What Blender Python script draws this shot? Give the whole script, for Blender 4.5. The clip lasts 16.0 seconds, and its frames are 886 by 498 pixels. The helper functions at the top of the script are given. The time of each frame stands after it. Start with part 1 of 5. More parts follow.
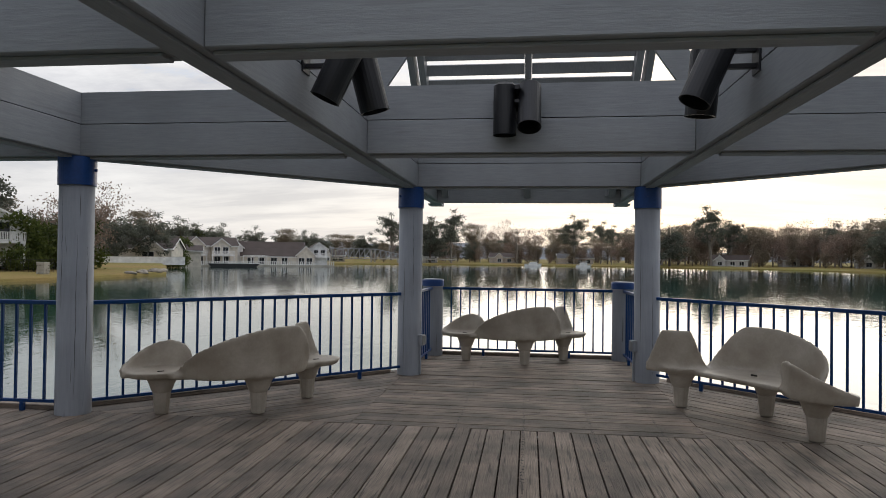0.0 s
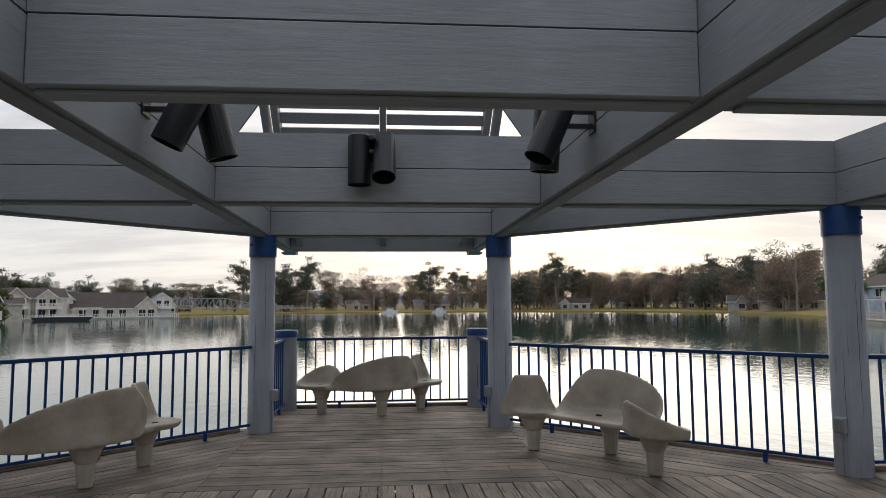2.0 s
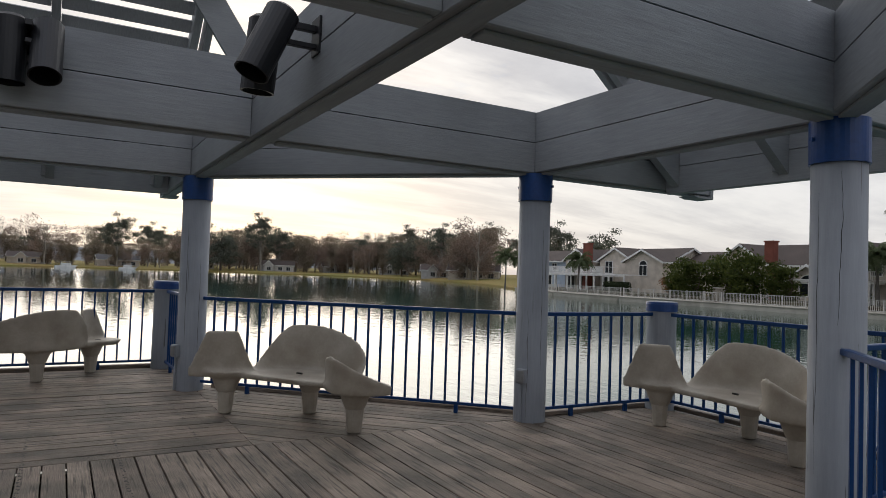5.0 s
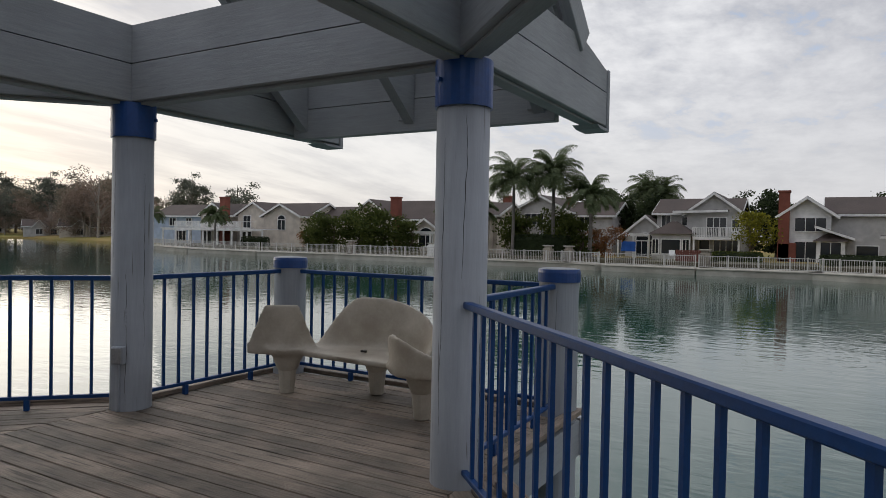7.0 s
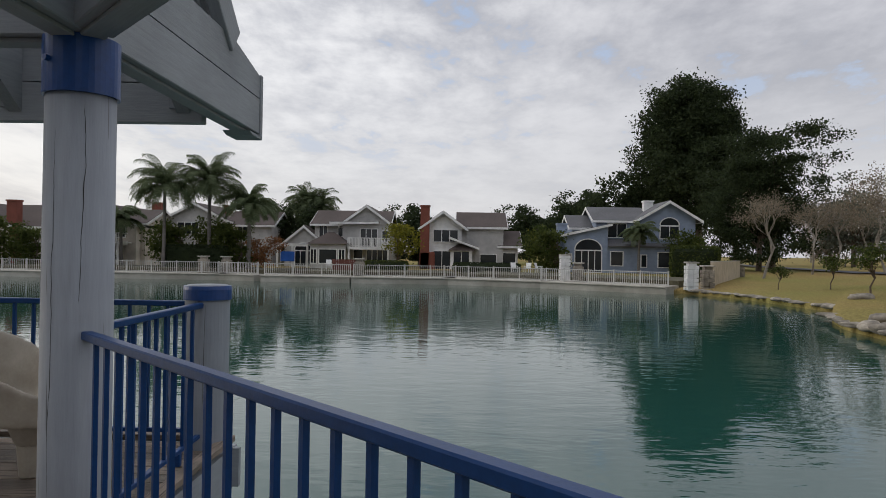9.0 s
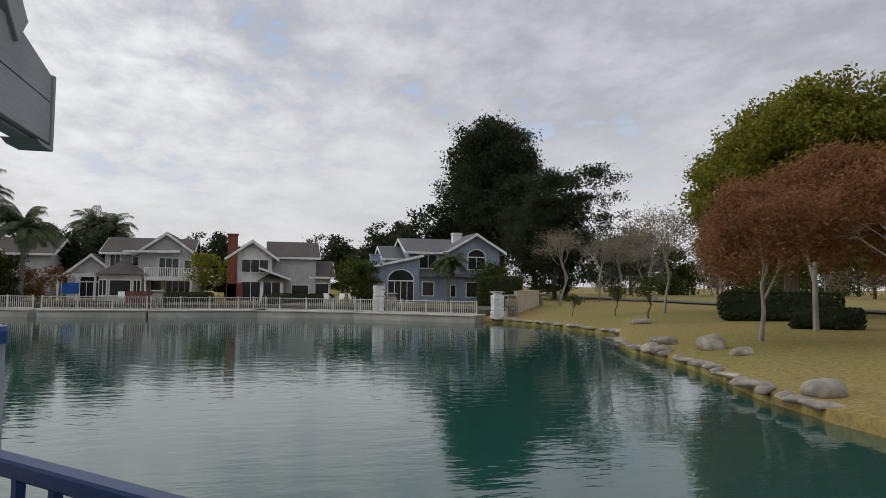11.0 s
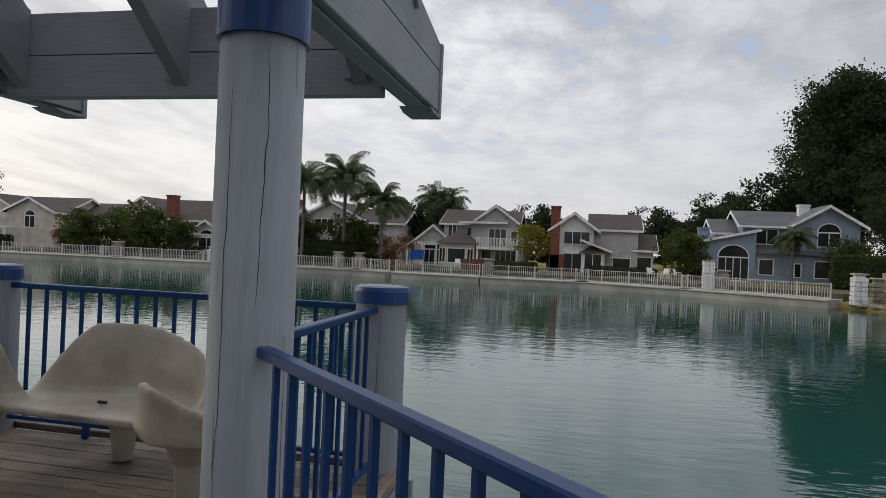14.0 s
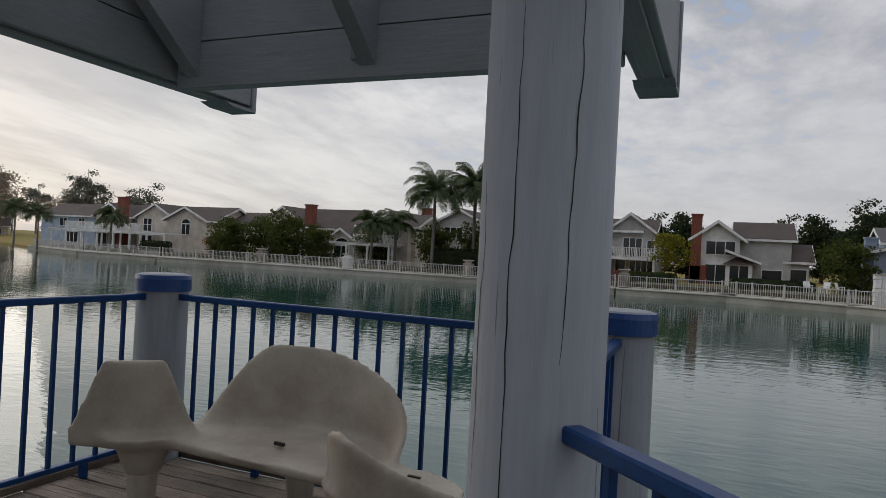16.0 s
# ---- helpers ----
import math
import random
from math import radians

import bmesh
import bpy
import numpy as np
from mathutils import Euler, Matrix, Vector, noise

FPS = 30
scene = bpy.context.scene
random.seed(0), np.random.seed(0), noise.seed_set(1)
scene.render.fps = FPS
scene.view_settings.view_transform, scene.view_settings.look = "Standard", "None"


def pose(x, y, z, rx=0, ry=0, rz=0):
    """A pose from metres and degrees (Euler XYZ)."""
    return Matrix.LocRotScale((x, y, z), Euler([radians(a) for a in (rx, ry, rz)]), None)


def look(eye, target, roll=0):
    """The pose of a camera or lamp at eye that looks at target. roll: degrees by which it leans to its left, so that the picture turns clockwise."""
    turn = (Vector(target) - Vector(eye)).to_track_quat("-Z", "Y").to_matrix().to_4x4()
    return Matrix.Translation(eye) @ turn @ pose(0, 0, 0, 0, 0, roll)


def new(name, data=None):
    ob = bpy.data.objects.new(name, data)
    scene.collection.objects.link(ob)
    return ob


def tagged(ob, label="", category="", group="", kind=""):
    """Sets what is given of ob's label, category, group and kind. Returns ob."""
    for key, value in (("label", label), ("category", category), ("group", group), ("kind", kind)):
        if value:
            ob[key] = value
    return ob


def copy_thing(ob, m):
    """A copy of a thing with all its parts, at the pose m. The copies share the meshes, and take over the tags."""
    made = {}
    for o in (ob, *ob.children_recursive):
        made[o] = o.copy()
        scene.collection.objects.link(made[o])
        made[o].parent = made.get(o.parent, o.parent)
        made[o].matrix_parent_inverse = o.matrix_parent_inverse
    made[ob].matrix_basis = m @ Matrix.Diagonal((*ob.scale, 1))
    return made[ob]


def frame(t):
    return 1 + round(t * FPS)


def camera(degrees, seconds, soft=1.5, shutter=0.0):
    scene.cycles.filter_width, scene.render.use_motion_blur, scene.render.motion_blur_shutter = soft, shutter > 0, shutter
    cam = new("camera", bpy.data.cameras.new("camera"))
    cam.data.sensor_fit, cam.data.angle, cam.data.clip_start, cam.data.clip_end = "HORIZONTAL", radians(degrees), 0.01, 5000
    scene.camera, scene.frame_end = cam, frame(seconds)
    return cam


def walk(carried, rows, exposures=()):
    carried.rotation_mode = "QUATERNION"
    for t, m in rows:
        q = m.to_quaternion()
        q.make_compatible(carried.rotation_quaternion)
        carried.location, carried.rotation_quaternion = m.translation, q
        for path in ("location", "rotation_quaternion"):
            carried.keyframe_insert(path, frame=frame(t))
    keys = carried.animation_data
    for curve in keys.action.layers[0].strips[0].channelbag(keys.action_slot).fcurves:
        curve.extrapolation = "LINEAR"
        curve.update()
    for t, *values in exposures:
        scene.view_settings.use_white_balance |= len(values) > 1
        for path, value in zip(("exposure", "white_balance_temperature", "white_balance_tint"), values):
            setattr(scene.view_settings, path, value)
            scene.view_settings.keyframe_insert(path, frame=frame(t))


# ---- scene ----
cam = camera(67.0, 16.0, soft=0.85)
PATH = [
    (0, (0.03, -4.434, 1.525), (-0.224, -2.45, 1.552), 0.7),
    (0.5, (0.034, -4.41, 1.518), (-0.057, -2.413, 1.572), -0.6),
    (1, (0.053, -4.373, 1.532), (0.104, -2.375, 1.612), -1.0),
    (1.5, (0.059, -4.371, 1.547), (0.198, -2.379, 1.661), -0.9),
    (2, (0.039, -4.387, 1.552), (0.21, -2.401, 1.72), -0.4),
    (2.5, (0.037, -4.379, 1.556), (0.212, -2.396, 1.755), -0.1),
    (3, (0.053, -4.283, 1.572), (0.288, -2.304, 1.746), 0.5),
    (3.2, (-0.002, -4.203, 1.564), (0.328, -2.237, 1.718), 0.6),
    (5.5, (0.288, -3.714, 1.426), (1.511, -2.132, 1.455), 0.7),
    (6, (0.457, -3.496, 1.441), (1.929, -2.143, 1.446), -1.2),
    (6.5, (0.678, -3.454, 1.445), (2.258, -2.228, 1.419), 0.6),
    (7, (0.854, -3.393, 1.435), (2.585, -2.391, 1.398), 1.1),
    (7.5, (0.922, -3.337, 1.435), (2.828, -2.734, 1.377), 0.0),
    (8, (1.036, -3.261, 1.44), (3.012, -2.96, 1.385), -0.9),
    (8.5, (1.074, -3.28, 1.438), (3.071, -3.177, 1.393), -0.6),
    (9, (1.12, -3.363, 1.463), (3.119, -3.309, 1.473), 0.9),
    (9.5, (1.244, -3.333, 1.451), (3.243, -3.332, 1.506), 0.4),
    (10, (1.423, -3.25, 1.47), (3.409, -3.475, 1.535), -0.0),
    (10.2, (1.464, -3.224, 1.478), (3.434, -3.565, 1.539), 0.0),
    (12.3, (1.452, -3.104, 1.447), (3.372, -3.651, 1.571), 0.9),
    (12.5, (1.476, -3.044, 1.456), (3.418, -3.507, 1.574), -0.5),
    (13, (1.617, -2.94, 1.463), (3.608, -3.1, 1.556), 1.1),
    (13.5, (1.84, -2.886, 1.461), (3.829, -2.678, 1.502), 0.8),
    (14, (1.997, -2.734, 1.441), (3.953, -2.314, 1.442), 2.5),
    (14.5, (2.134, -2.499, 1.469), (4.086, -2.063, 1.482), 0.0),
    (15, (2.313, -2.324, 1.443), (4.223, -1.732, 1.461), 1.2),
    (15.5, (2.601, -2.145, 1.443), (4.447, -1.376, 1.465), 2.6),
    (16, (2.731, -1.915, 1.431), (4.576, -1.142, 1.44), 3.0),
]
walk(cam, [(t, look(eye, target, roll)) for t, eye, target, roll in PATH], exposures=[(0.0, 0.05), (3.0, 0.05), (5.5, -0.08), (8.0, 0.02), (14.5, 0.04), (15.2, -0.06), (16.0, -0.25)])

# ---- world, sun and exposure ----
SUN_AZ, SUN_EL = 76.0, 14.0     # degrees from +x towards +y, and up
world = bpy.data.worlds.new("overcast_sky")
scene.world = world
world.use_nodes = True
wt = world.node_tree
wt.nodes.clear()


def wn(kind, **kw):
    n = wt.nodes.new(kind)
    for k, v in kw.items():
        n.inputs[k].default_value = v
    return n


def wmath(op, a, b=None, clamp=False):
    n = wt.nodes.new("ShaderNodeMath")
    n.operation, n.use_clamp = op, clamp
    for i, v in enumerate((a, b)):
        if v is None:
            continue
        if isinstance(v, (int, float)):
            n.inputs[i].default_value = v
        else:
            wt.links.new(v, n.inputs[i])
    return n.outputs[0]


def wmix(fac, a, b):
    n = wt.nodes.new("ShaderNodeMix")
    n.data_type = "RGBA"
    for sock, v in ((n.inputs[0], fac), (n.inputs[6], a), (n.inputs[7], b)):
        if isinstance(v, (int, float)):
            sock.default_value = v
        elif isinstance(v, tuple):
            sock.default_value = (*v, 1)
        else:
            wt.links.new(v, sock)
    return n.outputs[2]


def wramp(v, lo, hi):
    n = wt.nodes.new("ShaderNodeMapRange")
    n.interpolation_type = "SMOOTHSTEP"
    wt.links.new(v, n.inputs[0])
    n.inputs[1].default_value, n.inputs[2].default_value = lo, hi
    return n.outputs[0]


sky = wt.nodes.new("ShaderNodeTexSky")
sky.sky_type, sky.sun_disc = "NISHITA", False
sky.sun_elevation, sky.sun_rotation = radians(SUN_EL), radians(90 - SUN_AZ)
sky.air_density, sky.dust_density = 1.0, 2.0
coord = wt.nodes.new("ShaderNodeTexCoord")
sep = wt.nodes.new("ShaderNodeSeparateXYZ")
wt.links.new(coord.outputs["Generated"], sep.inputs[0])
dx, dy, dz = sep.outputs
up = wmath("MAXIMUM", dz, 0.0)
flat = wmath("ADD", up, 0.16)
comb = wt.nodes.new("ShaderNodeCombineXYZ")
wt.links.new(wmath("DIVIDE", dx, flat), comb.inputs[0])
wt.links.new(wmath("DIVIDE", dy, flat), comb.inputs[1])


def clouds(scale, detail, rough, offset, stretch=(1, 1, 1)):
    m = wt.nodes.new("ShaderNodeMapping")
    m.inputs["Location"].default_value, m.inputs["Scale"].default_value = offset, stretch
    wt.links.new(comb.outputs[0], m.inputs[0])
    n = wn("ShaderNodeTexNoise", Scale=scale, Detail=detail, Roughness=rough, Distortion=0.15)
    wt.links.new(m.outputs[0], n.inputs["Vector"])
    return n.outputs[0]


big = clouds(0.55, 3, 0.5, (3.1, 1.7, 0))
mid = clouds(1.5, 7, 0.6, (7.3, 0.4, 0), (1, 1.15, 1))
small = clouds(5.0, 6, 0.62, (1.2, 5.2, 0), (1, 1.3, 1))
lump = wmath("ADD", wmath("MULTIPLY", big, 0.4), wmath("ADD", wmath("MULTIPLY", mid, 0.4), wmath("MULTIPLY", small, 0.2)))
body = wmix(wramp(lump, 0.40, 0.60), (0.42, 0.43, 0.48), (0.98, 0.975, 0.975))
# clouds are darker away from the veiled sun
ax, ay = math.cos(radians(SUN_AZ)), math.sin(radians(SUN_AZ))
toward = wmath("ADD", wmath("MULTIPLY", dx, ax), wmath("MULTIPLY", dy, ay))
body = wmix(wmath("MULTIPLY", wramp(toward, 0.76, -0.25), 0.95), body, wmix(wramp(lump, 0.38, 0.64), (0.30, 0.305, 0.345), (0.56, 0.56, 0.60)))
# gaps of blue, from the clear sky behind the clouds
bluescale = wt.nodes.new("ShaderNodeVectorMath")
bluescale.operation = "SCALE"
wt.links.new(sky.outputs[0], bluescale.inputs[0])
bluescale.inputs[3].default_value = 0.11
gap = wmath("MULTIPLY", wramp(wmath("ADD", wmath("MULTIPLY", mid, 0.6), wmath("MULTIPLY", small, 0.4)), 0.455, 0.385), wramp(dz, 0.08, 0.16))
gapped = wmix(wmath("MULTIPLY", gap, 0.6), body, (0.36, 0.50, 0.74))
# the bright, warm part of the sky towards the veiled sun
near_sun = wramp(toward, 0.35, 0.98)
low = wramp(dz, 0.95, 0.10)
glow = wmath("MULTIPLY", near_sun, low)
bands = wramp(clouds(1.1, 6, 0.6, (0.3, 2.2, 0), (0.7, 2.2, 1)), 0.36, 0.60)
warm = wmix(bands, (0.47, 0.47, 0.50), (0.83, 0.81, 0.785))
shade = wmix(wmath("MULTIPLY", glow, 0.9), gapped, warm)
pale = wmix(wmath("MULTIPLY", wramp(dz, 0.36, 0.06), wmath("SUBTRACT", 0.75, wmath("MULTIPLY", near_sun, 0.35))), shade, wmix(near_sun, (0.60, 0.597, 0.622), (0.71, 0.69, 0.68)))
add = wt.nodes.new("ShaderNodeVectorMath")
add.operation = "ADD"
sk = wt.nodes.new("ShaderNodeVectorMath")
sk.operation = "SCALE"
wt.links.new(bluescale.outputs[0], sk.inputs[0])
sk.inputs[3].default_value = 0.10
wt.links.new(pale, add.inputs[0])
wt.links.new(sk.outputs[0], add.inputs[1])
bg = wt.nodes.new("ShaderNodeBackground")
wt.links.new(add.outputs[0], bg.inputs[0])
# an overcast sky is brightest overhead
wt.links.new(wmath("ADD", 1.06, wmath("MULTIPLY", wramp(dz, 0.42, 0.95), 0.9)), bg.inputs[1])
wout = wt.nodes.new("ShaderNodeOutputWorld")
wt.links.new(bg.outputs[0], wout.inputs[0])

sun_data = bpy.data.lights.new("sun", "SUN")
sun_data.energy, sun_data.angle, sun_data.color = 0.55, radians(45), (1, 0.93, 0.84)
sun = new("sun", sun_data)
ce = math.cos(radians(SUN_EL))
sun.matrix_world = look((ax * ce * 60, ay * ce * 60, math.sin(radians(SUN_EL)) * 60), (0, 0, 0))


# ---- materials ----
def material(name, base, rough=0.6, metal=0.0, vary=0.15, grain=(8, 8, 8), fine=40.0, bump=0.1, random_tone=0.0, dark=None, spec=0.5, coarse=1.2, bump_dist=0.02):
    """Two scales of variation over a base colour, with a fine bump. grain: how the fine noise is stretched; dark: a second colour for stains."""
    m = bpy.data.materials.new(name)
    m.use_nodes = True
    t = m.node_tree
    p = t.nodes["Principled BSDF"]
    p.inputs["Roughness"].default_value, p.inputs["Metallic"].default_value = rough, metal
    p.inputs["Specular IOR Level"].default_value = spec
    tc = t.nodes.new("ShaderNodeTexCoord")
    mp = t.nodes.new("ShaderNodeMapping")
    mp.inputs["Scale"].default_value = grain
    t.links.new(tc.outputs["Object"], mp.inputs[0])
    info = t.nodes.new("ShaderNodeObjectInfo")
    shift = t.nodes.new("ShaderNodeVectorMath")
    shift.operation = "SCALE"
    shift.inputs[0].default_value = (37, 19, 53)
    t.links.new(info.outputs["Random"], shift.inputs[3])
    t.links.new(shift.outputs[0], mp.inputs["Location"])
    n1 = t.nodes.new("ShaderNodeTexNoise")
    n1.inputs["Scale"].default_value, n1.inputs["Detail"].default_value, n1.inputs["Roughness"].default_value = fine / 8, 6, 0.65
    t.links.new(mp.outputs[0], n1.inputs["Vector"])
    n2 = t.nodes.new("ShaderNodeTexNoise")
    n2.inputs["Scale"].default_value, n2.inputs["Detail"].default_value = coarse, 4
    t.links.new(tc.outputs["Object"], n2.inputs["Vector"])
    ramp = t.nodes.new("ShaderNodeMapRange")
    t.links.new(n1.outputs[0], ramp.inputs[0])
    ramp.inputs[1].default_value, ramp.inputs[2].default_value = 0.3, 0.7
    ramp.inputs[3].default_value, ramp.inputs[4].default_value = 1 - vary, 1 + vary
    ramp2 = t.nodes.new("ShaderNodeMapRange")
    t.links.new(n2.outputs[0], ramp2.inputs[0])
    ramp2.inputs[1].default_value, ramp2.inputs[2].default_value = 0.35, 0.65
    mix = t.nodes.new("ShaderNodeMix")
    mix.data_type = "RGBA"
    d = dark or tuple(c * 0.78 for c in base)
    mix.inputs[6].default_value, mix.inputs[7].default_value = (*d, 1), (*base, 1)
    t.links.new(ramp2.outputs[0], mix.inputs[0])
    tone = t.nodes.new("ShaderNodeMapRange")
    tone.inputs[3].default_value, tone.inputs[4].default_value = 1 - random_tone, 1 + random_tone
    t.links.new(info.outputs["Random"], tone.inputs[0])
    mul = t.nodes.new("ShaderNodeMath")
    mul.operation = "MULTIPLY"
    t.links.new(ramp.outputs[0], mul.inputs[0])
    t.links.new(tone.outputs[0], mul.inputs[1])
    sc = t.nodes.new("ShaderNodeVectorMath")
    sc.operation = "SCALE"
    t.links.new(mix.outputs[2], sc.inputs[0])
    t.links.new(mul.outputs[0], sc.inputs[3])
    t.links.new(sc.outputs[0], p.inputs["Base Color"])
    b = t.nodes.new("ShaderNodeBump")
    b.inputs["Strength"].default_value, b.inputs["Distance"].default_value = bump, bump_dist
    t.links.new(n1.outputs[0], b.inputs["Height"])
    t.links.new(b.outputs[0], p.inputs["Normal"])
    m["colour_out"] = sc.name
    return m


def add_streaks(m, stretch, scale, lo, hi, amount, colour):
    """Long thin dark cracks or streaks over a material's colour."""
    t = m.node_tree
    p = t.nodes["Principled BSDF"]
    src = p.inputs["Base Color"].links[0].from_socket
    tc = t.nodes.new("ShaderNodeTexCoord")
    mp = t.nodes.new("ShaderNodeMapping")
    mp.inputs["Scale"].default_value = stretch
    t.links.new(tc.outputs["Object"], mp.inputs[0])
    info = t.nodes.new("ShaderNodeObjectInfo")
    shift = t.nodes.new("ShaderNodeVectorMath")
    shift.operation = "SCALE"
    shift.inputs[0].default_value = (11, 23, 5)
    t.links.new(info.outputs["Random"], shift.inputs[3])
    t.links.new(shift.outputs[0], mp.inputs["Location"])
    n = t.nodes.new("ShaderNodeTexNoise")
    n.inputs["Scale"].default_value, n.inputs["Detail"].default_value, n.inputs["Distortion"].default_value = scale, 3, 0.3
    t.links.new(mp.outputs[0], n.inputs["Vector"])
    r = t.nodes.new("ShaderNodeMapRange")
    r.inputs[1].default_value, r.inputs[2].default_value = lo, hi
    r.inputs[4].default_value = amount
    t.links.new(n.outputs[0], r.inputs[0])
    mix = t.nodes.new("ShaderNodeMix")
    mix.data_type = "RGBA"
    t.links.new(r.outputs[0], mix.inputs[0])
    t.links.new(src, mix.inputs[6])
    mix.inputs[7].default_value = (*colour, 1)
    t.links.new(mix.outputs[2], p.inputs["Base Color"])
    return m


BEAM_X = add_streaks(material("grey_painted_timber", (0.32, 0.34, 0.36), 0.65, vary=0.10, grain=(1.2, 14, 14), fine=34, bump=0.25, random_tone=0.05, coarse=1.0, bump_dist=0.01),
                     (0.5, 9, 9), 2.2, 0.66, 0.72, 0.35, (0.2, 0.2, 0.2))
POST_M = add_streaks(material("pale_blue_grey_post_paint", (0.33, 0.355, 0.39), 0.6, vary=0.08, grain=(12, 12, 1.0), fine=24, bump=0.2, random_tone=0.03, bump_dist=0.01),
                     (20, 20, 0.5), 1.8, 0.685, 0.70, 0.8, (0.09, 0.09, 0.09))
BLUE = material("blue_gloss_paint", (0.008, 0.062, 0.25), 0.35, vary=0.12, fine=30, bump=0.05)
RAIL = material("blue_painted_steel", (0.006, 0.050, 0.18), 0.38, spec=0.3, vary=0.12, fine=50, bump=0.05)
DECK = add_streaks(material("weathered_deck_wood", (0.27, 0.212, 0.165), 0.66, spec=0.5, vary=0.42, grain=(0.9, 30, 30), fine=44, bump=0.7, random_tone=0.3, dark=(0.12, 0.10, 0.078), coarse=2.2, bump_dist=0.008),
                   (1.1, 22, 22), 2.0, 0.57, 0.66, 0.75, (0.03, 0.023, 0.018))
BENCH = material("stained_offwhite_fibreglass", (0.48, 0.435, 0.36), 0.5, vary=0.06, grain=(6, 6, 6), fine=60, bump=0.06, dark=(0.33, 0.285, 0.225), coarse=3.2)
BLACK = material("black_lamp_enamel", (0.012, 0.013, 0.016), 0.38, vary=0.1, bump=0.03)
STEEL = material("galvanised_steel", (0.35, 0.36, 0.37), 0.45, 0.8, vary=0.15)
NAIL = material("dark_nail_steel", (0.03, 0.028, 0.026), 0.6, 0.5)
# timber colour darkened to hold the shade below the deck
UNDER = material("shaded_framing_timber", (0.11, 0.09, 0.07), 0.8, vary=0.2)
GRASS = material("winter_lawn", (0.21, 0.195, 0.06), 0.9, spec=0.1, vary=0.35, grain=(1, 1, 1), fine=60, bump=0.6, dark=(0.27, 0.19, 0.075), coarse=0.06, bump_dist=0.05)
CONC = material("pale_concrete", (0.47, 0.445, 0.39), 0.8, vary=0.15, fine=10, grain=(1, 1, 1), bump=0.2, dark=(0.33, 0.31, 0.26), coarse=0.3)
STONE = material("shore_stone", (0.36, 0.32, 0.26), 0.85, vary=0.3, grain=(2, 2, 2), fine=20, bump=0.6, dark=(0.19, 0.17, 0.14), coarse=1.5, random_tone=0.2)
ASPHALT = material("park_path_asphalt", (0.09, 0.09, 0.095), 0.9, vary=0.2)


def water_material():
    m = bpy.data.materials.new("green_lake_water")
    m.use_nodes = True
    t = m.node_tree
    p = t.nodes["Principled BSDF"]
    p.inputs["Roughness"].default_value, p.inputs["IOR"].default_value = 0.01, 1.72
    tc = t.nodes.new("ShaderNodeTexCoord")
    big_n = t.nodes.new("ShaderNodeTexNoise")
    big_n.inputs["Scale"].default_value = 0.02
    t.links.new(tc.outputs["Object"], big_n.inputs["Vector"])
    mix = t.nodes.new("ShaderNodeMix")
    mix.data_type = "RGBA"
    mix.inputs[6].default_value, mix.inputs[7].default_value = (0.012, 0.060, 0.048, 1), (0.018, 0.078, 0.062, 1)
    t.links.new(big_n.outputs[0], mix.inputs[0])
    t.links.new(mix.outputs[2], p.inputs["Base Color"])
    last = None
    for scale, stretch, rot, strength, dist in ((1.7, (1.5, 0.6, 1), 8, 0.5, 0.016), (5.5, (1.5, 0.65, 1), -14, 0.5, 0.0062), (0.3, (1.2, 0.8, 1), 40, 0.5, 0.016)):
        mp = t.nodes.new("ShaderNodeMapping")
        mp.inputs["Scale"].default_value, mp.inputs["Rotation"].default_value = stretch, (0, 0, radians(rot))
        t.links.new(tc.outputs["Object"], mp.inputs[0])
        n = t.nodes.new("ShaderNodeTexNoise")
        n.inputs["Scale"].default_value, n.inputs["Detail"].default_value, n.inputs["Roughness"].default_value = scale, 2, 0.45
        t.links.new(mp.outputs[0], n.inputs["Vector"])
        b = t.nodes.new("ShaderNodeBump")
        b.inputs["Strength"].default_value, b.inputs["Distance"].default_value = strength, dist
        t.links.new(n.outputs[0], b.inputs["Height"])
        if last:
            t.links.new(last.outputs[0], b.inputs["Normal"])
        last = b
    t.links.new(last.outputs[0], p.inputs["Normal"])
    return m


WATER = water_material()


# ---- building helpers ----
def link_mesh(name, bm, mat, parent=None, label="", smooth=False):
    me = bpy.data.meshes.new(name)
    bm.normal_update()
    bm.to_mesh(me)
    bm.free()
    me.materials.append(mat)
    if smooth:
        for poly in me.polygons:
            poly.use_smooth = True
    ob = new(name, me)
    if parent:
        ob.parent = parent
    if label:
        tagged(ob, label)
    return ob


def part(name, bm, mat, parent, label="", smooth=False):
    return link_mesh(name, bm, mat, parent, label, smooth)


def thing(name, label, category, group="", kind="", at=None):
    ob = new(name)
    ob.empty_display_size = 0.2
    if at is not None:
        ob.matrix_world = at
    return tagged(ob, label, category, group, kind)


def add_box(bm, x0, x1, y0, y1, z0, z1, m=None, bevel=0.0):
    vs = bmesh.ops.create_cube(bm, size=1)["verts"]
    bmesh.ops.scale(bm, vec=(x1 - x0, y1 - y0, z1 - z0), verts=vs)
    bmesh.ops.translate(bm, vec=((x0 + x1) / 2, (y0 + y1) / 2, (z0 + z1) / 2), verts=vs)
    if bevel:
        es = list({e for v in vs for e in v.link_edges})
        out = bmesh.ops.bevel(bm, geom=es, offset=bevel, segments=1, affect="EDGES")
        vs = list({v for f in out["faces"] for v in f.verts} | {v for v in vs if v.is_valid})
    if m is not None:
        bmesh.ops.transform(bm, matrix=m, verts=vs)
    return vs


def box_bm(*a, **k):
    bm = bmesh.new()
    add_box(bm, *a, **k)
    return bm


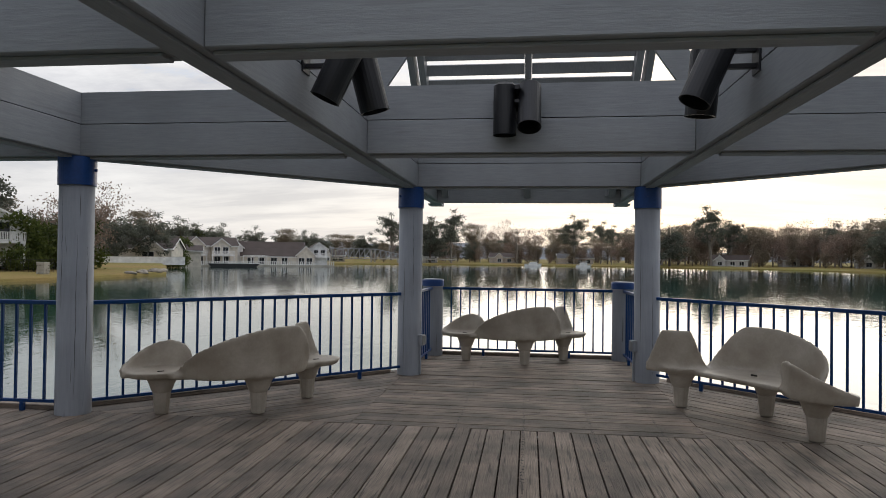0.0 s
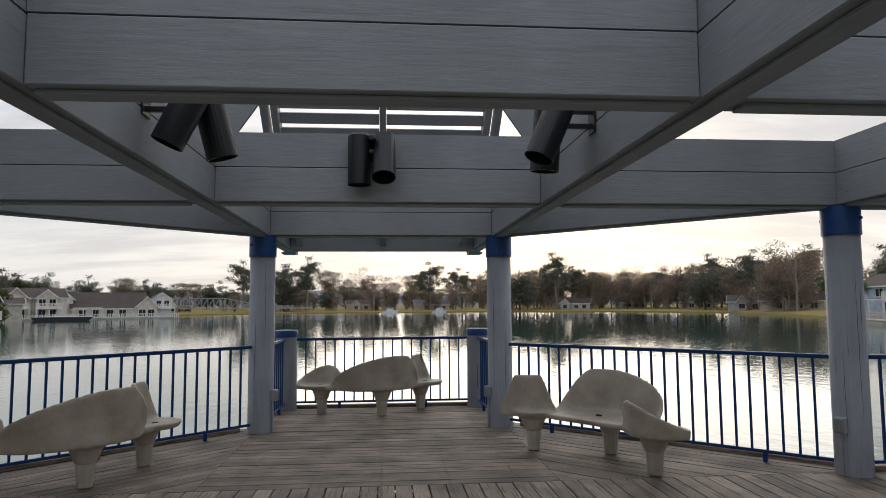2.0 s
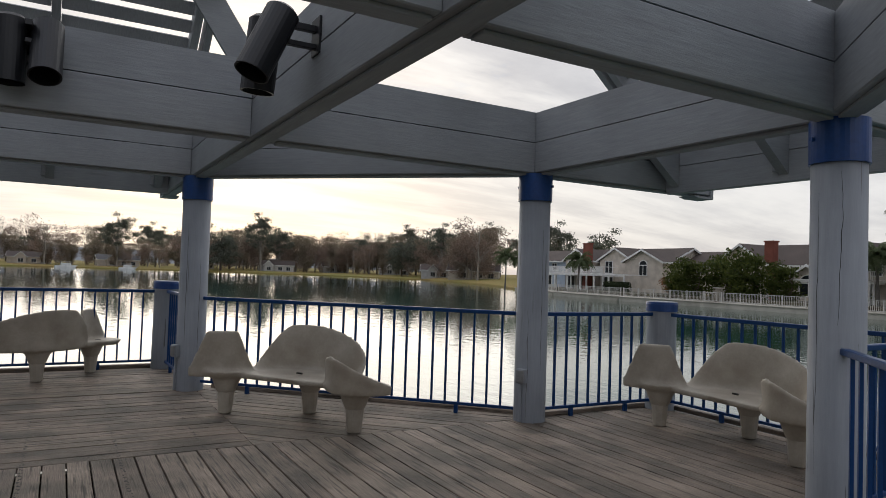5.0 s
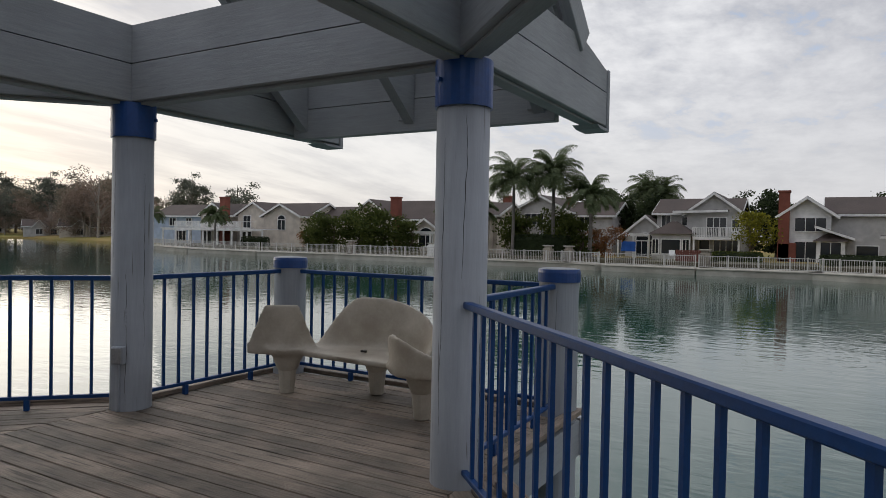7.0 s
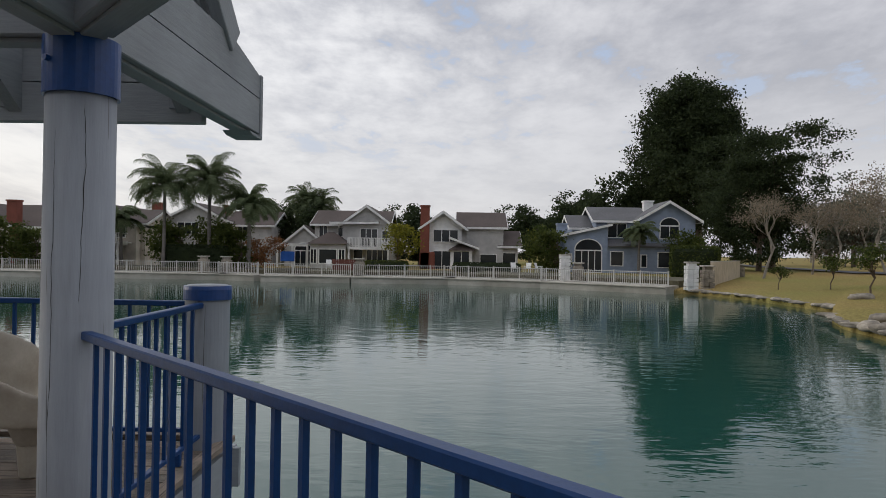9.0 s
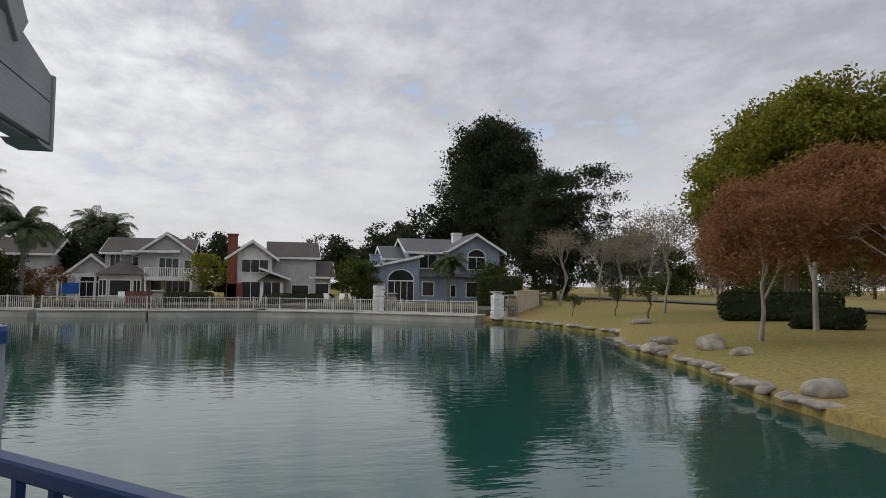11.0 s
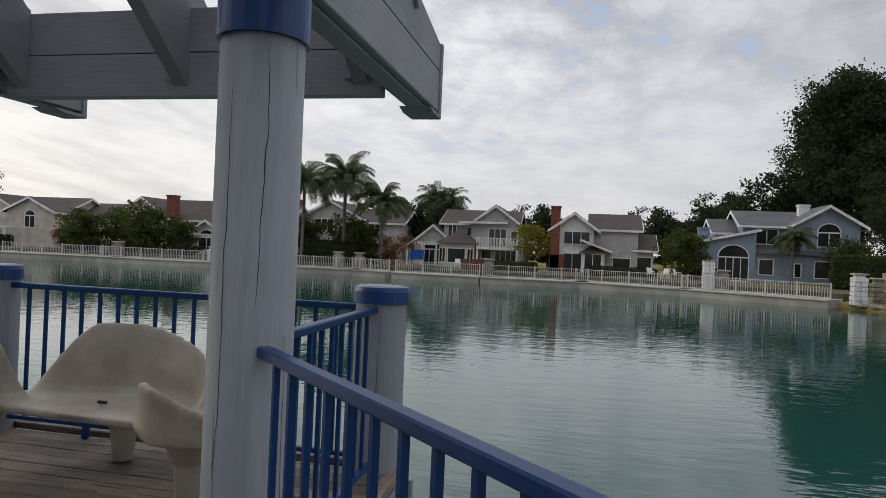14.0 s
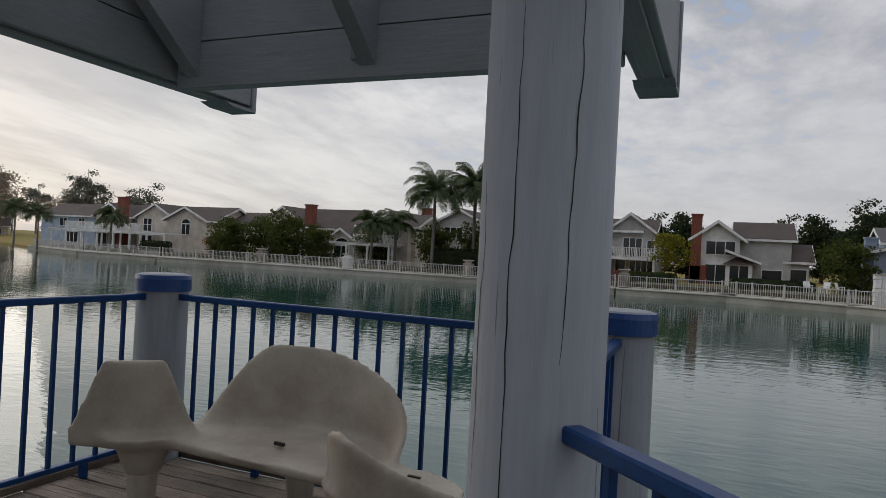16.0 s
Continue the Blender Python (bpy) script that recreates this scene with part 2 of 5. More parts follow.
def add_cyl(bm, r0, r1, z0, z1, seg=24, m=None, caps=True):
    vs = bmesh.ops.create_cone(bm, cap_ends=caps, segments=seg, radius1=r0, radius2=r1, depth=z1 - z0)["verts"]
    bmesh.ops.translate(bm, vec=(0, 0, (z0 + z1) / 2), verts=vs)
    if m is not None:
        bmesh.ops.transform(bm, matrix=m, verts=vs)
    return vs


def add_prism(bm, pts, y0, y1, m=None):
    """A polygon in x and z, drawn out along y."""
    a = [bm.verts.new((x, y0, z)) for x, z in pts]
    b = [bm.verts.new((x, y1, z)) for x, z in pts]
    bm.faces.new(a[::-1])
    bm.faces.new(b)
    n = len(pts)
    for i in range(n):
        bm.faces.new((a[i], a[(i + 1) % n], b[(i + 1) % n], b[i]))
    vs = a + b
    bmesh.ops.recalc_face_normals(bm, faces=list({f for v in vs for f in v.link_faces}))
    if m is not None:
        bmesh.ops.transform(bm, matrix=m, verts=vs)
    return vs


def along(p, q, z=0.0):
    """A frame whose x axis runs from p to q in plan, with its origin at p; and the length."""
    d = Vector((q[0] - p[0], q[1] - p[1], 0))
    return Matrix.Translation((p[0], p[1], z)) @ Matrix.Rotation(math.atan2(d.y, d.x), 4, "Z"), d.length


# ---- plan of the pavilion ----
S, A = 1.52, 4.3            # half side of the middle square; reach of the eight posts
PILE_X, PILE_Y = 6.09, 1.47  # low piles at the corners of the bays
WATER_Z = -1.3
BEAM_LO, BEAM_MID, BEAM_HI, BEAM_W = 2.45, 2.755, 3.06, 0.2
BEAM_END = 6.80
POSTS = [(-A, S), (-S, A), (S, A), (A, S), (A, -S), (S, -A), (-S, -A), (-A, -S)]


# ---- lake, shore and ground ----
SHORE = [(49.6, -20.2), (56, -12), (60, -3), (59.5, 6), (60, 14), (61.5, 18), (61.5, 45), (60.5, 56), (62, 70), (70, 90), (84, 118), (93, 140), (105, 190), (88, 245), (35, 278), (-25, 275),
         (-68, 250), (-90, 215), (-87, 160), (-72, 112), (-50, 84), (-49, 57), (-52, 20), (-46, -10), (-28, -22), (-6, -15), (7, -14.2), (13.2, -14.6), (16, -15.2), (19.5, -16.6), (23.3, -17.6), (28, -18.4), (32, -20.0), (35.5, -22.4), (44.4, -21.8)]


def shore_radius(theta):
    """The lake's reach in a direction, between the corners of its outline."""
    best = 60.0
    c, s = math.cos(theta), math.sin(theta)
    for (x0, y0), (x1, y1) in zip(SHORE, SHORE[1:] + SHORE[:1]):
        den = c * (y1 - y0) - s * (x1 - x0)
        if abs(den) < 1e-9:
            continue
        r = (x0 * (y1 - y0) - y0 * (x1 - x0)) / den
        k = (c * r - x0) / (x1 - x0) if abs(x1 - x0) > abs(y1 - y0) else (s * r - y0) / (y1 - y0)
        if r > 0 and -1e-6 <= k <= 1 + 1e-6:
            best = r
    return best


def build_ground():
    n = 720
    rings = [(0.0, WATER_Z - 1.2), (0.02, WATER_Z + 0.28), (0.5, WATER_Z + 0.34), (5, WATER_Z + 0.6), (14, WATER_Z + 0.8), (60, WATER_Z + 1.5), (400, WATER_Z + 2.2), (3500, WATER_Z + 2.2)]
    vs, fs = [], []
    for i in range(n):
        th = 2 * math.pi * i / n
        r0 = shore_radius(th)
        for j, (d, z) in enumerate(rings):
            soft = th > 5.2 and th < 5.75
            wob = 0.35 * noise.noise((th * 40, 0, j)) if soft and j < 3 else 0
            r = r0 + d + wob
            bump_z = 0.15 * noise.noise((r * 0.05 * math.cos(th), r * 0.05 * math.sin(th), 0)) if j > 2 else 0
            vs.append((r * math.cos(th), r * math.sin(th), z + bump_z))
    k = len(rings)
    for i in range(n):
        a, b = i * k, ((i + 1) % n) * k
        for j in range(k - 1):
            fs.append((a + j, a + j + 1, b + j + 1, b + j))
    me = bpy.data.meshes.new("ground")
    me.from_pydata(vs, [], fs)
    me.materials.append(GRASS)
    for poly in me.polygons:
        poly.use_smooth = True
    return tagged(new("ground", me), "green and straw-brown winter lawn round the lake", "ground", kind="structure")


build_ground()
bm = bmesh.new()
add_cyl(bm, 320, 320, WATER_Z - 0.01, WATER_Z, 96)
tagged(link_mesh("water", bm, WATER), "calm green lake water with small ripples", "water", kind="structure")
bm = bmesh.new()
add_cyl(bm, 320, 320, WATER_Z - 1.5, WATER_Z - 1.4, 48)
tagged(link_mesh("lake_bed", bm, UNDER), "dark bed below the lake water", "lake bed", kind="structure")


# ---- pavilion posts and piles ----
def build_post():
    post = thing("post", "pale grey-blue round timber post with a blue steel collar", "post", "pavilion posts")
    bm = bmesh.new()
    vs = add_cyl(bm, 0.163, 0.155, WATER_Z - 1.2, 2.44, 40)
    part("shaft", bm, POST_M, post, smooth=True)
    crack_rng = random.Random(11)
    for a0, z0, z1 in ((10, 0.3, 2.0), (55, 1.2, 2.12), (100, 0.05, 1.1), (150, 0.5, 1.9), (205, 0.1, 1.5), (250, 1.0, 2.1), (300, 0.2, 1.7), (335, 0.9, 1.6)):
        bm = bmesh.new()
        n, rows_v = 26, []
        wob = 0.0
        for k in range(n + 1):
            f = k / n
            z = z0 + (z1 - z0) * f
            wob += crack_rng.gauss(0, 0.9)
            wob *= 0.93
            half = 0.0015 * math.sin(math.pi * f) ** 0.6 * crack_rng.uniform(0.5, 1.25) + 0.0003
            rad = 0.163 + (0.155 - 0.163) * (z - (WATER_Z - 1.2)) / (2.44 - WATER_Z + 1.2) + 0.0007
            an = radians(a0 + wob)
            da = half / rad
            rows_v.append([bm.verts.new((rad * math.cos(an + d), rad * math.sin(an + d), z)) for d in (-da, da)])
        for p, q in zip(rows_v, rows_v[1:]):
            bm.faces.new((p[0], p[1], q[1], q[0]))
        part("crack", bm, NAIL, post, "dark drying crack in the post")
    bm = bmesh.new()
    add_cyl(bm, 0.170, 0.170, 2.18, 2.45, 40)
    part("collar", bm, BLUE, post, "blue painted steel collar", smooth=False)
    for sgn in (-1, 1):
        bm = bmesh.new()
        add_cyl(bm, 0.014, 0.014, 0.0, 0.024, 8, pose(sgn * 0.166, 0, 2.33, 0, 90 * sgn, 0))
        part("bolt", bm, BLUE, post)
    return post


def build_pile():
    pile = thing("pile", "short grey-blue timber pile with a blue cap band", "pile", "low piles of the bays")
    bm = bmesh.new()
    add_cyl(bm, 0.172, 0.160, WATER_Z - 1.2, 1.165, 36)
    part("shaft", bm, POST_M, pile)
    bm = bmesh.new()
    add_cyl(bm, 0.174, 0.174, 1.085, 1.16, 36, caps=False)
    add_cyl(bm, 0.176, 0.168, 1.16, 1.188, 36)
    part("cap", bm, BLUE, pile, "blue painted cap with a pale worn top")
    bm = bmesh.new()
    add_cyl(bm, 0.150, 0.140, 1.188, 1.195, 36)
    part("cap_top", bm, POST_M, pile, "pale worn cap top")
    return pile


post0 = build_post()
for i, (x, y) in enumerate(POSTS):
    m = pose(x, y, 0, 0, 0, 37 * i + 8)
    if i == 0:
        post0.matrix_world = m
    else:
        copy_thing(post0, m)
pile0 = build_pile()
PILES = [(PILE_X, PILE_Y), (PILE_X, -PILE_Y), (-PILE_X, PILE_Y), (-PILE_X, -PILE_Y), (PILE_Y, PILE_X), (-PILE_Y, PILE_X)]
for i, (x, y) in enumerate(PILES):
    m = pose(x, y, 0, 0, 0, 51 * i)
    if i == 0:
        pile0.matrix_world = m
    else:
        copy_thing(pile0, m)


# ---- roof beams ----
def build_beam(p, q, lo=BEAM_LO, hi=BEAM_HI, w=BEAM_W, cut0=False, cut1=False):
    """Two stacked timbers from p to q; cut0, cut1: a free end, with a sloping top, a pad under it and an end board."""
    m, ln = along(p, q)
    beam = thing("roof_beam", "grey painted roof beam of two stacked timbers", "beam", "roof beams", at=m)
    midz = (lo + hi) / 2
    bm = bmesh.new()
    add_box(bm, 0, ln, -w / 2, w / 2, lo, midz - 0.004)
    bmesh.ops.bevel(bm, geom=bm.edges[:], offset=0.006, segments=1, affect="EDGES")
    part("timber", bm, BEAM_X, beam)
    if w > 0.15:
        part("soffit_strip", box_bm(0.02, ln - 0.02, -w * 0.27, w * 0.27, lo - 0.022, lo - 0.001, bevel=0.004), BEAM_X, beam)
    c0, c1 = (0.62 if cut0 else 0), (0.62 if cut1 else 0)
    pts = [(0, midz + 0.004), (ln, midz + 0.004), (ln, hi - (0.11 if cut1 else 0)), (ln - c1, hi), (c0, hi), (0, hi - (0.11 if cut0 else 0))]
    clean = [pt for i, pt in enumerate(pts) if pt not in pts[:i]]
    bm = bmesh.new()
    add_prism(bm, clean, -w / 2 + 0.003, w / 2 - 0.003)
    part("timber", bm, BEAM_X, beam)
    for free, e, sgn in ((cut0, 0.0, 1), (cut1, ln, -1)):
        if free:
            bm = bmesh.new()
            add_prism(bm, [(e, lo - 0.048), (e + sgn * 0.20, lo - 0.048), (e + sgn * 0.30, lo - 0.023), (e, lo - 0.023)], -w / 2 - 0.012, w / 2 + 0.012)
            part("end_pad", bm, BEAM_X, beam)
            x0, x1 = sorted((e, e - sgn * 0.05))
            part("end_board", box_bm(x0, x1, -w / 2 - 0.014, w / 2 + 0.014, lo - 0.05, hi - 0.10, bevel=0.006), BEAM_X, beam)
    return beam


h = BEAM_W / 2
for s in (-1, 1):
    build_beam((s * S, -BEAM_END), (s * S, BEAM_END), cut0=True, cut1=True)
    build_beam((-S + h + 0.002, s * S), (S - h - 0.002, s * S), BEAM_LO + 0.003, BEAM_HI - 0.003)
    build_beam((S + h + 0.002, s * S), (BEAM_END, s * S), BEAM_LO + 0.003, BEAM_HI - 0.003, cut1=True)
    build_beam((-S - h - 0.002, s * S), (-BEAM_END, s * S), BEAM_LO + 0.003, BEAM_HI - 0.003, cut1=True)
    build_beam((s * A, -S + h + 0.002), (s * A, S - h - 0.002), BEAM_LO + 0.006, BEAM_HI - 0.006)
    build_beam((-S + h + 0.002, s * A), (S - h - 0.002, s * A), BEAM_LO + 0.006, BEAM_HI - 0.006)
for sx in (-1, 1):
    for sy in (-1, 1):
        p, q = Vector((sx * A, sy * S)), Vector((sx * S, sy * A))
        d = (q - p).normalized() * 0.14
        build_beam(p + d, q - d, BEAM_LO + 0.009, BEAM_HI - 0.009)
    # fascias of the bays
for ang in (0, 90, 180, 270):
    r = Matrix.Rotation(radians(ang), 4, "Z")
    p, q = r @ Vector((6.10, -S + h + 0.002, 0)), r @ Vector((6.10, S - h - 0.002, 0))
    build_beam(p, q, 2.40, 3.0, 0.09)


# ---- sloping louvre roofs over the bays ----
SLOPE = radians(40)


def build_louvre():
    """Local x runs from the fascia up towards the middle; y across the bay."""
    roof = thing("louvre_roof", "grey painted sloping slatted roof panel over a bay", "roof", "louvre roofs")
    ln = 4.6
    for y, wd in ((-1.60, 0.09), (-1.46, 0.09), (1.46, 0.09), (1.60, 0.09), (0.0, 0.09)):
        part("rafter", box_bm(-0.28 if y == 0 else 0.0, ln, y - wd / 2, y + wd / 2, -0.2, 0.04, bevel=0.006), BEAM_X, roof)
    i = 0
    x = 0.25
    while x < ln:
        for y0, y1 in ((-1.41, -0.05), (0.05, 1.41)):
            bm = bmesh.new()
            add_box(bm, -0.075, 0.075, y0, y1, -0.018, 0.018, pose(x, 0, -0.06, 0, -18, 0))
            part("slat", bm, BEAM_X, roof)
        x += 0.245
    return roof


louvre0 = build_louvre()
for i, ang in enumerate((0, 90, 180)):
    m = Matrix.Rotation(radians(ang), 4, "Z") @ pose(6.18, 0, 3.09) @ Matrix.Rotation(math.pi, 4, "Z") @ Matrix.Rotation(-SLOPE, 4, "Y")
    if i == 0:
        louvre0.matrix_world = m
    else:
        copy_thing(louvre0, m)


# hip boards beside the middle louvre roof
for sgn in (-1, 1):
    hip = thing("hip_board", "pale grey sloping hip board of the roof", "board", "hip boards")
    bm = bmesh.new()
    add_prism(bm, [(sgn * 2.72, 3.07), (sgn * 2.32, 3.07), (sgn * 1.10, 4.85), (sgn * 1.50, 4.85)], 4.16, 4.22)
    part("timber", bm, BEAM_X, hip)

# rafter tails that show inside the fascias, with their bracing blocks
for ang in (0, 90, 180):
    for y in (-1.28, 0.0, 1.28):
        tail = thing("rafter_tail", "grey painted sloping rafter tail behind a fascia", "rafter", "rafter tails", at=Matrix.Rotation(radians(ang), 4, "Z"))
        bm = bmesh.new()
        add_prism(bm, [(6.052, 2.47), (6.052, 3.02), (5.30, 3.42), (5.30, 3.05)], y - 0.05, y + 0.05)
        part("timber", bm, BEAM_X, tail)
        part("backing_block", box_bm(6.02, 6.052, y + 0.052, y + 0.10, 2.50, 2.98, bevel=0.004), BEAM_X, tail)


# ---- railings ----
def build_rail(p, q, gap0, gap1):
    m, ln = along(p, q)
    rail = thing("railing", "blue painted steel railing with upright bars", "railing", "deck railings", at=m)
    x0, x1 = gap0, ln - gap1
    part("top_rail", box_bm(x0, x1, -0.026, 0.026, 1.03, 1.07, bevel=0.006), RAIL, rail)
    part("bottom_rail", box_bm(x0, x1, -0.019, 0.019, 0.085, 0.115, bevel=0.004), RAIL, rail)
    n = max(2, round((x1 - x0) / 0.146))
    bar = None
    for i in range(1, n):
        x = x0 + (x1 - x0) * i / n
        if bar is None:
            bar = part("baluster", box_bm(-0.0105, 0.0105, -0.0105, 0.0105, 0.112, 1.032), RAIL, rail)
            bar.location.x = x
        else:
            o = new("baluster", bar.data)
            o.parent, o.location = rail, (x, 0, 0)
    k = max(2, round((x1 - x0) / 1.15))
    for i in range(k):
        x = x0 + (x1 - x0) * (i + 0.5) / k
        part("foot", box_bm(x - 0.02, x + 0.02, -0.02, 0.02, 0.0, 0.086, bevel=0.004), RAIL, rail)
    return rail


for sx, sy in ((1, 1), (-1, 1), (1, -1), (-1, -1)):
    build_rail((sx * A, sy * S), (sx * S, sy * A), 0.15, 0.15)
for sx in (-1, 1):
    build_rail((sx * PILE_X, PILE_Y), (sx * PILE_X, -PILE_Y), 0.15, 0.15)
    for sy in (-1, 1):
        build_rail((sx * A, sy * S), (sx * PILE_X, sy * PILE_Y), 0.15, 0.15)
build_rail((PILE_Y, PILE_X), (-PILE_Y, PILE_X), 0.15, 0.15)
for sx in (-1, 1):
    build_rail((sx * S, A), (sx * PILE_Y, PILE_X), 0.15, 0.15)


# ---- benches ----
def add_wall(bm, pts, heights, base, thick, lean=0.0):
    """A curved upright shell along plan points, with a height at each point."""
    n = len(pts)
    rows = []
    for i, (x, y) in enumerate(pts):
        a, b = Vector(pts[max(i - 1, 0)]), Vector(pts[min(i + 1, n - 1)])
        t = (b - a).normalized()
        nx, ny = -t.y, t.x
        hgt = heights[i]
        ring = []
        for side, k in ((-1, 0), (-1, 0.5), (-1, 1), (1, 1), (1, 0.5), (1, 0)):
            off = side * thick / 2 * (1 - 0.35 * k) + lean * k * k
            ring.append(bm.verts.new((x + nx * off, y + ny * off, base + (hgt - base) * k)))
        rows.append(ring)
    for r0, r1 in zip(rows, rows[1:]):
        for j in range(6):
            bm.faces.new((r0[j], r0[(j + 1) % 6], r1[(j + 1) % 6], r1[j]))
    bm.faces.new(rows[0][::-1])
    bm.faces.new(rows[-1])


def add_pan(bm, cx, cy, rx, ry, z0, z1, seg=28):
    m = Matrix.Translation((cx, cy, 0)) @ Matrix.Diagonal((rx, ry, 1, 1))
    add_cyl(bm, 0.86, 1.0, z0, z1, seg, m)


def build_bench():
    """Local x runs from the tall end seat to the low one; the middle seat's back stands on the +y side, the others' on the -y side."""
    bench = thing("bench", "off-white moulded fibreglass bench with three linked seats", "bench", "moulded benches")
    bm = bmesh.new()
    add_pan(bm, -0.80, 0.03, 0.29, 0.27, 0.36, 0.425)
    add_pan(bm, 0.75, 0.0, 0.33, 0.27, 0.36, 0.425)
    add_pan(bm, -0.02, 0.27, 0.60, 0.32, 0.345, 0.405)
    add_box(bm, -0.70, 0.70, -0.02, 0.28, 0.345, 0.40)
    # middle backrest, highest towards the tall end and falling away to the other
    pts, hs = [], []
    for i in range(31):
        k = i / 30
        a = radians(188 - 196 * k)
        pts.append((0.0 + 0.57 * math.cos(a), 0.25 + 0.36 * math.sin(a)))
        rise = min(1, k / 0.32)
        rise = rise * rise * (3 - 2 * rise)
        fall = 1 - max(0, (k - 0.36) / 0.64) ** 1.8
        hs.append(0.41 + 0.45 * max(0.03, rise * fall))
    add_wall(bm, pts, hs, 0.36, 0.06, 0.06)
    # tall, flat-topped backrest of one end seat
    pts, hs = [], []
    for i in range(25):
        k = i / 24
        u, out = -0.30 + 0.60 * k, 0.09 * math.sin(math.pi * k)
        pts.append((-0.78 + 0.7 * u + 0.7 * out, -0.04 + 0.7 * u - 0.7 * out))
        e = min(1, min(k, 1.0 - k) / 0.27)
        hs.append(0.43 + 0.385 * max(0.0, e) ** 1.1)
    add_wall(bm, pts, hs, 0.36, 0.06, -0.03)
    # low rounded backrest of the other, falling to a pointed lip
    pts, hs = [], []
    for i in range(25):
        k = i / 24
        pts.append((0.46 + 0.63 * k, 0.01 - 0.26 * math.sin(math.pi * k) ** 0.75))
        hs.append(0.44 + 0.27 * math.sin(math.pi * k ** 0.62) ** 0.75 * (1 - 0.35 * k))
    add_wall(bm, pts, hs, 0.36, 0.06, -0.03)
    legs = ((-0.74, 0.0), (-0.06, 0.44), (0.74, 0.0))
    for x, y in legs:
        add_cyl(bm, 0.088, 0.15, 0.20, 0.37, 20, pose(x, y, 0))
    bmesh.ops.recalc_face_normals(bm, faces=bm.faces[:])
    body_ob = part("shell", bm, BENCH, bench, smooth=True)
    rm = body_ob.modifiers.new("fuse", "REMESH")
    rm.mode, rm.voxel_size, rm.use_smooth_shade = "VOXEL", 0.02, True
    sm = body_ob.modifiers.new("soften", "SMOOTH")
    sm.factor, sm.iterations = 0.5, 9
    for x, y in legs:
        bm = bmesh.new()
        add_cyl(bm, 0.066, 0.092, 0.0, 0.27, 8, pose(x, y, 0, 0, 0, 22))
        bmesh.ops.bevel(bm, geom=bm.edges[:], offset=0.008, segments=1, affect="EDGES")
        part("leg", bm, BENCH, bench)
    for x, y in ((-0.78, 0.14), (0.78, 0.14), (-0.02, 0.20)):
        bm = bmesh.new()
        add_box(bm, x - 0.03, x + 0.03, y - 0.008, y + 0.008, 0.415, 0.431)
        part("drain", bm, NAIL, bench, "dark drain slot in a seat")
    return bench


bench0 = build_bench()
# the middle between the end legs, and the way from the tall end to the low one
BENCHES = [(5.345, 0.09, -92.8), (2.06, 2.275, -54.6), (-0.16, 5.76, -168.5), (-2.895, 2.11, -139.1)]
for i, (x, y, yaw) in enumerate(BENCHES):
    m = pose(x, y, 0, 0, 0, yaw)
    if i == 0:
        bench0.matrix_world = m
    else:
        copy_thing(bench0, m)


# ---- lamps under the roof ----
def build_spot(at, tilts):
    """Two drum spotlights on a steel arm; the arm reaches along local x."""
    lamp = thing("spotlight", "black twin cylinder spotlight bolted to a roof beam", "spotlight", "roof spotlights", at=at)
    part("mount_plate", box_bm(-0.012, 0.012, -0.07, 0.07, -0.11, 0.11, bevel=0.003), BLACK, lamp)
    part("arm", box_bm(0.01, 0.27, -0.02, 0.02, 0.02, 0.06, bevel=0.003), BLACK, lamp)
    part("arm", box_bm(0.01, 0.22, -0.02, 0.02, -0.08, -0.05, bevel=0.003), BLACK, lamp)
    for x, y, rx, ry in tilts:
        m = pose(x, y, 0.02, rx, ry, 0)
        bm = bmesh.new()
        add_cyl(bm, 0.098, 0.098, -0.36, 0.06, 28, m, caps=False)
        add_cyl(bm, 0.088, 0.088, -0.355, 0.05, 28, m, caps=False)
        add_cyl(bm, 0.098, 0.07, 0.06, 0.085, 28, m)
        add_cyl(bm, 0.086, 0.086, -0.20, -0.19, 28, m)
        rim = bmesh.new()
        part("drum", bm, BLACK, lamp, smooth=False)
        for k in range(28):
            a0, a1 = 2 * math.pi * k / 28, 2 * math.pi * (k + 1) / 28
            q = [m @ Vector((r * math.cos(a), r * math.sin(a), -0.36)) for r, a in ((0.088, a0), (0.099, a0), (0.099, a1), (0.088, a1))]
            rim.faces.new([rim.verts.new(v) for v in q])
        bmesh.ops.solidify(rim, geom=rim.faces[:], thickness=0.006)
        part("rim", rim, BLACK, lamp)
    return lamp


build_spot(pose(1.42, -0.1, 2.80, 0, 0, 180), ((0.25, 0.06, 6, -24), (0.27, -0.15, -4, -4)))
build_spot(pose(-1.42, -0.26, 2.82), ((0.32, -0.10, -4, 24), (0.34, 0.14, 6, -14)))
build_spot(pose(-0.08, 1.42, 2.92, 0, 0, -90), ((0.12, -0.105, 0, 0), (0.13, 0.105, 0, -26)))

# ---- small electrical boxes on the posts ----
for (x, y), yaw in (((A, S), 205), ((-S, A), -20), ((S, A), 200)):
    box = thing("outlet_box", "grey weatherproof outlet box on a post", "outlet box", "post outlet boxes", at=Matrix.Translation((x, y, 0)) @ Matrix.Rotation(radians(yaw), 4, "Z"))
    part("housing", box_bm(0.155, 0.215, -0.05, 0.05, 0.38, 0.52, bevel=0.006), POST_M, box)
    part("cover", box_bm(0.215, 0.225, -0.042, 0.042, 0.39, 0.51, bevel=0.003), STEEL, box)
    part("conduit", box_bm(0.158, 0.182, -0.03, 0.0, 0.0, 0.38, bevel=0.004), POST_M, box)


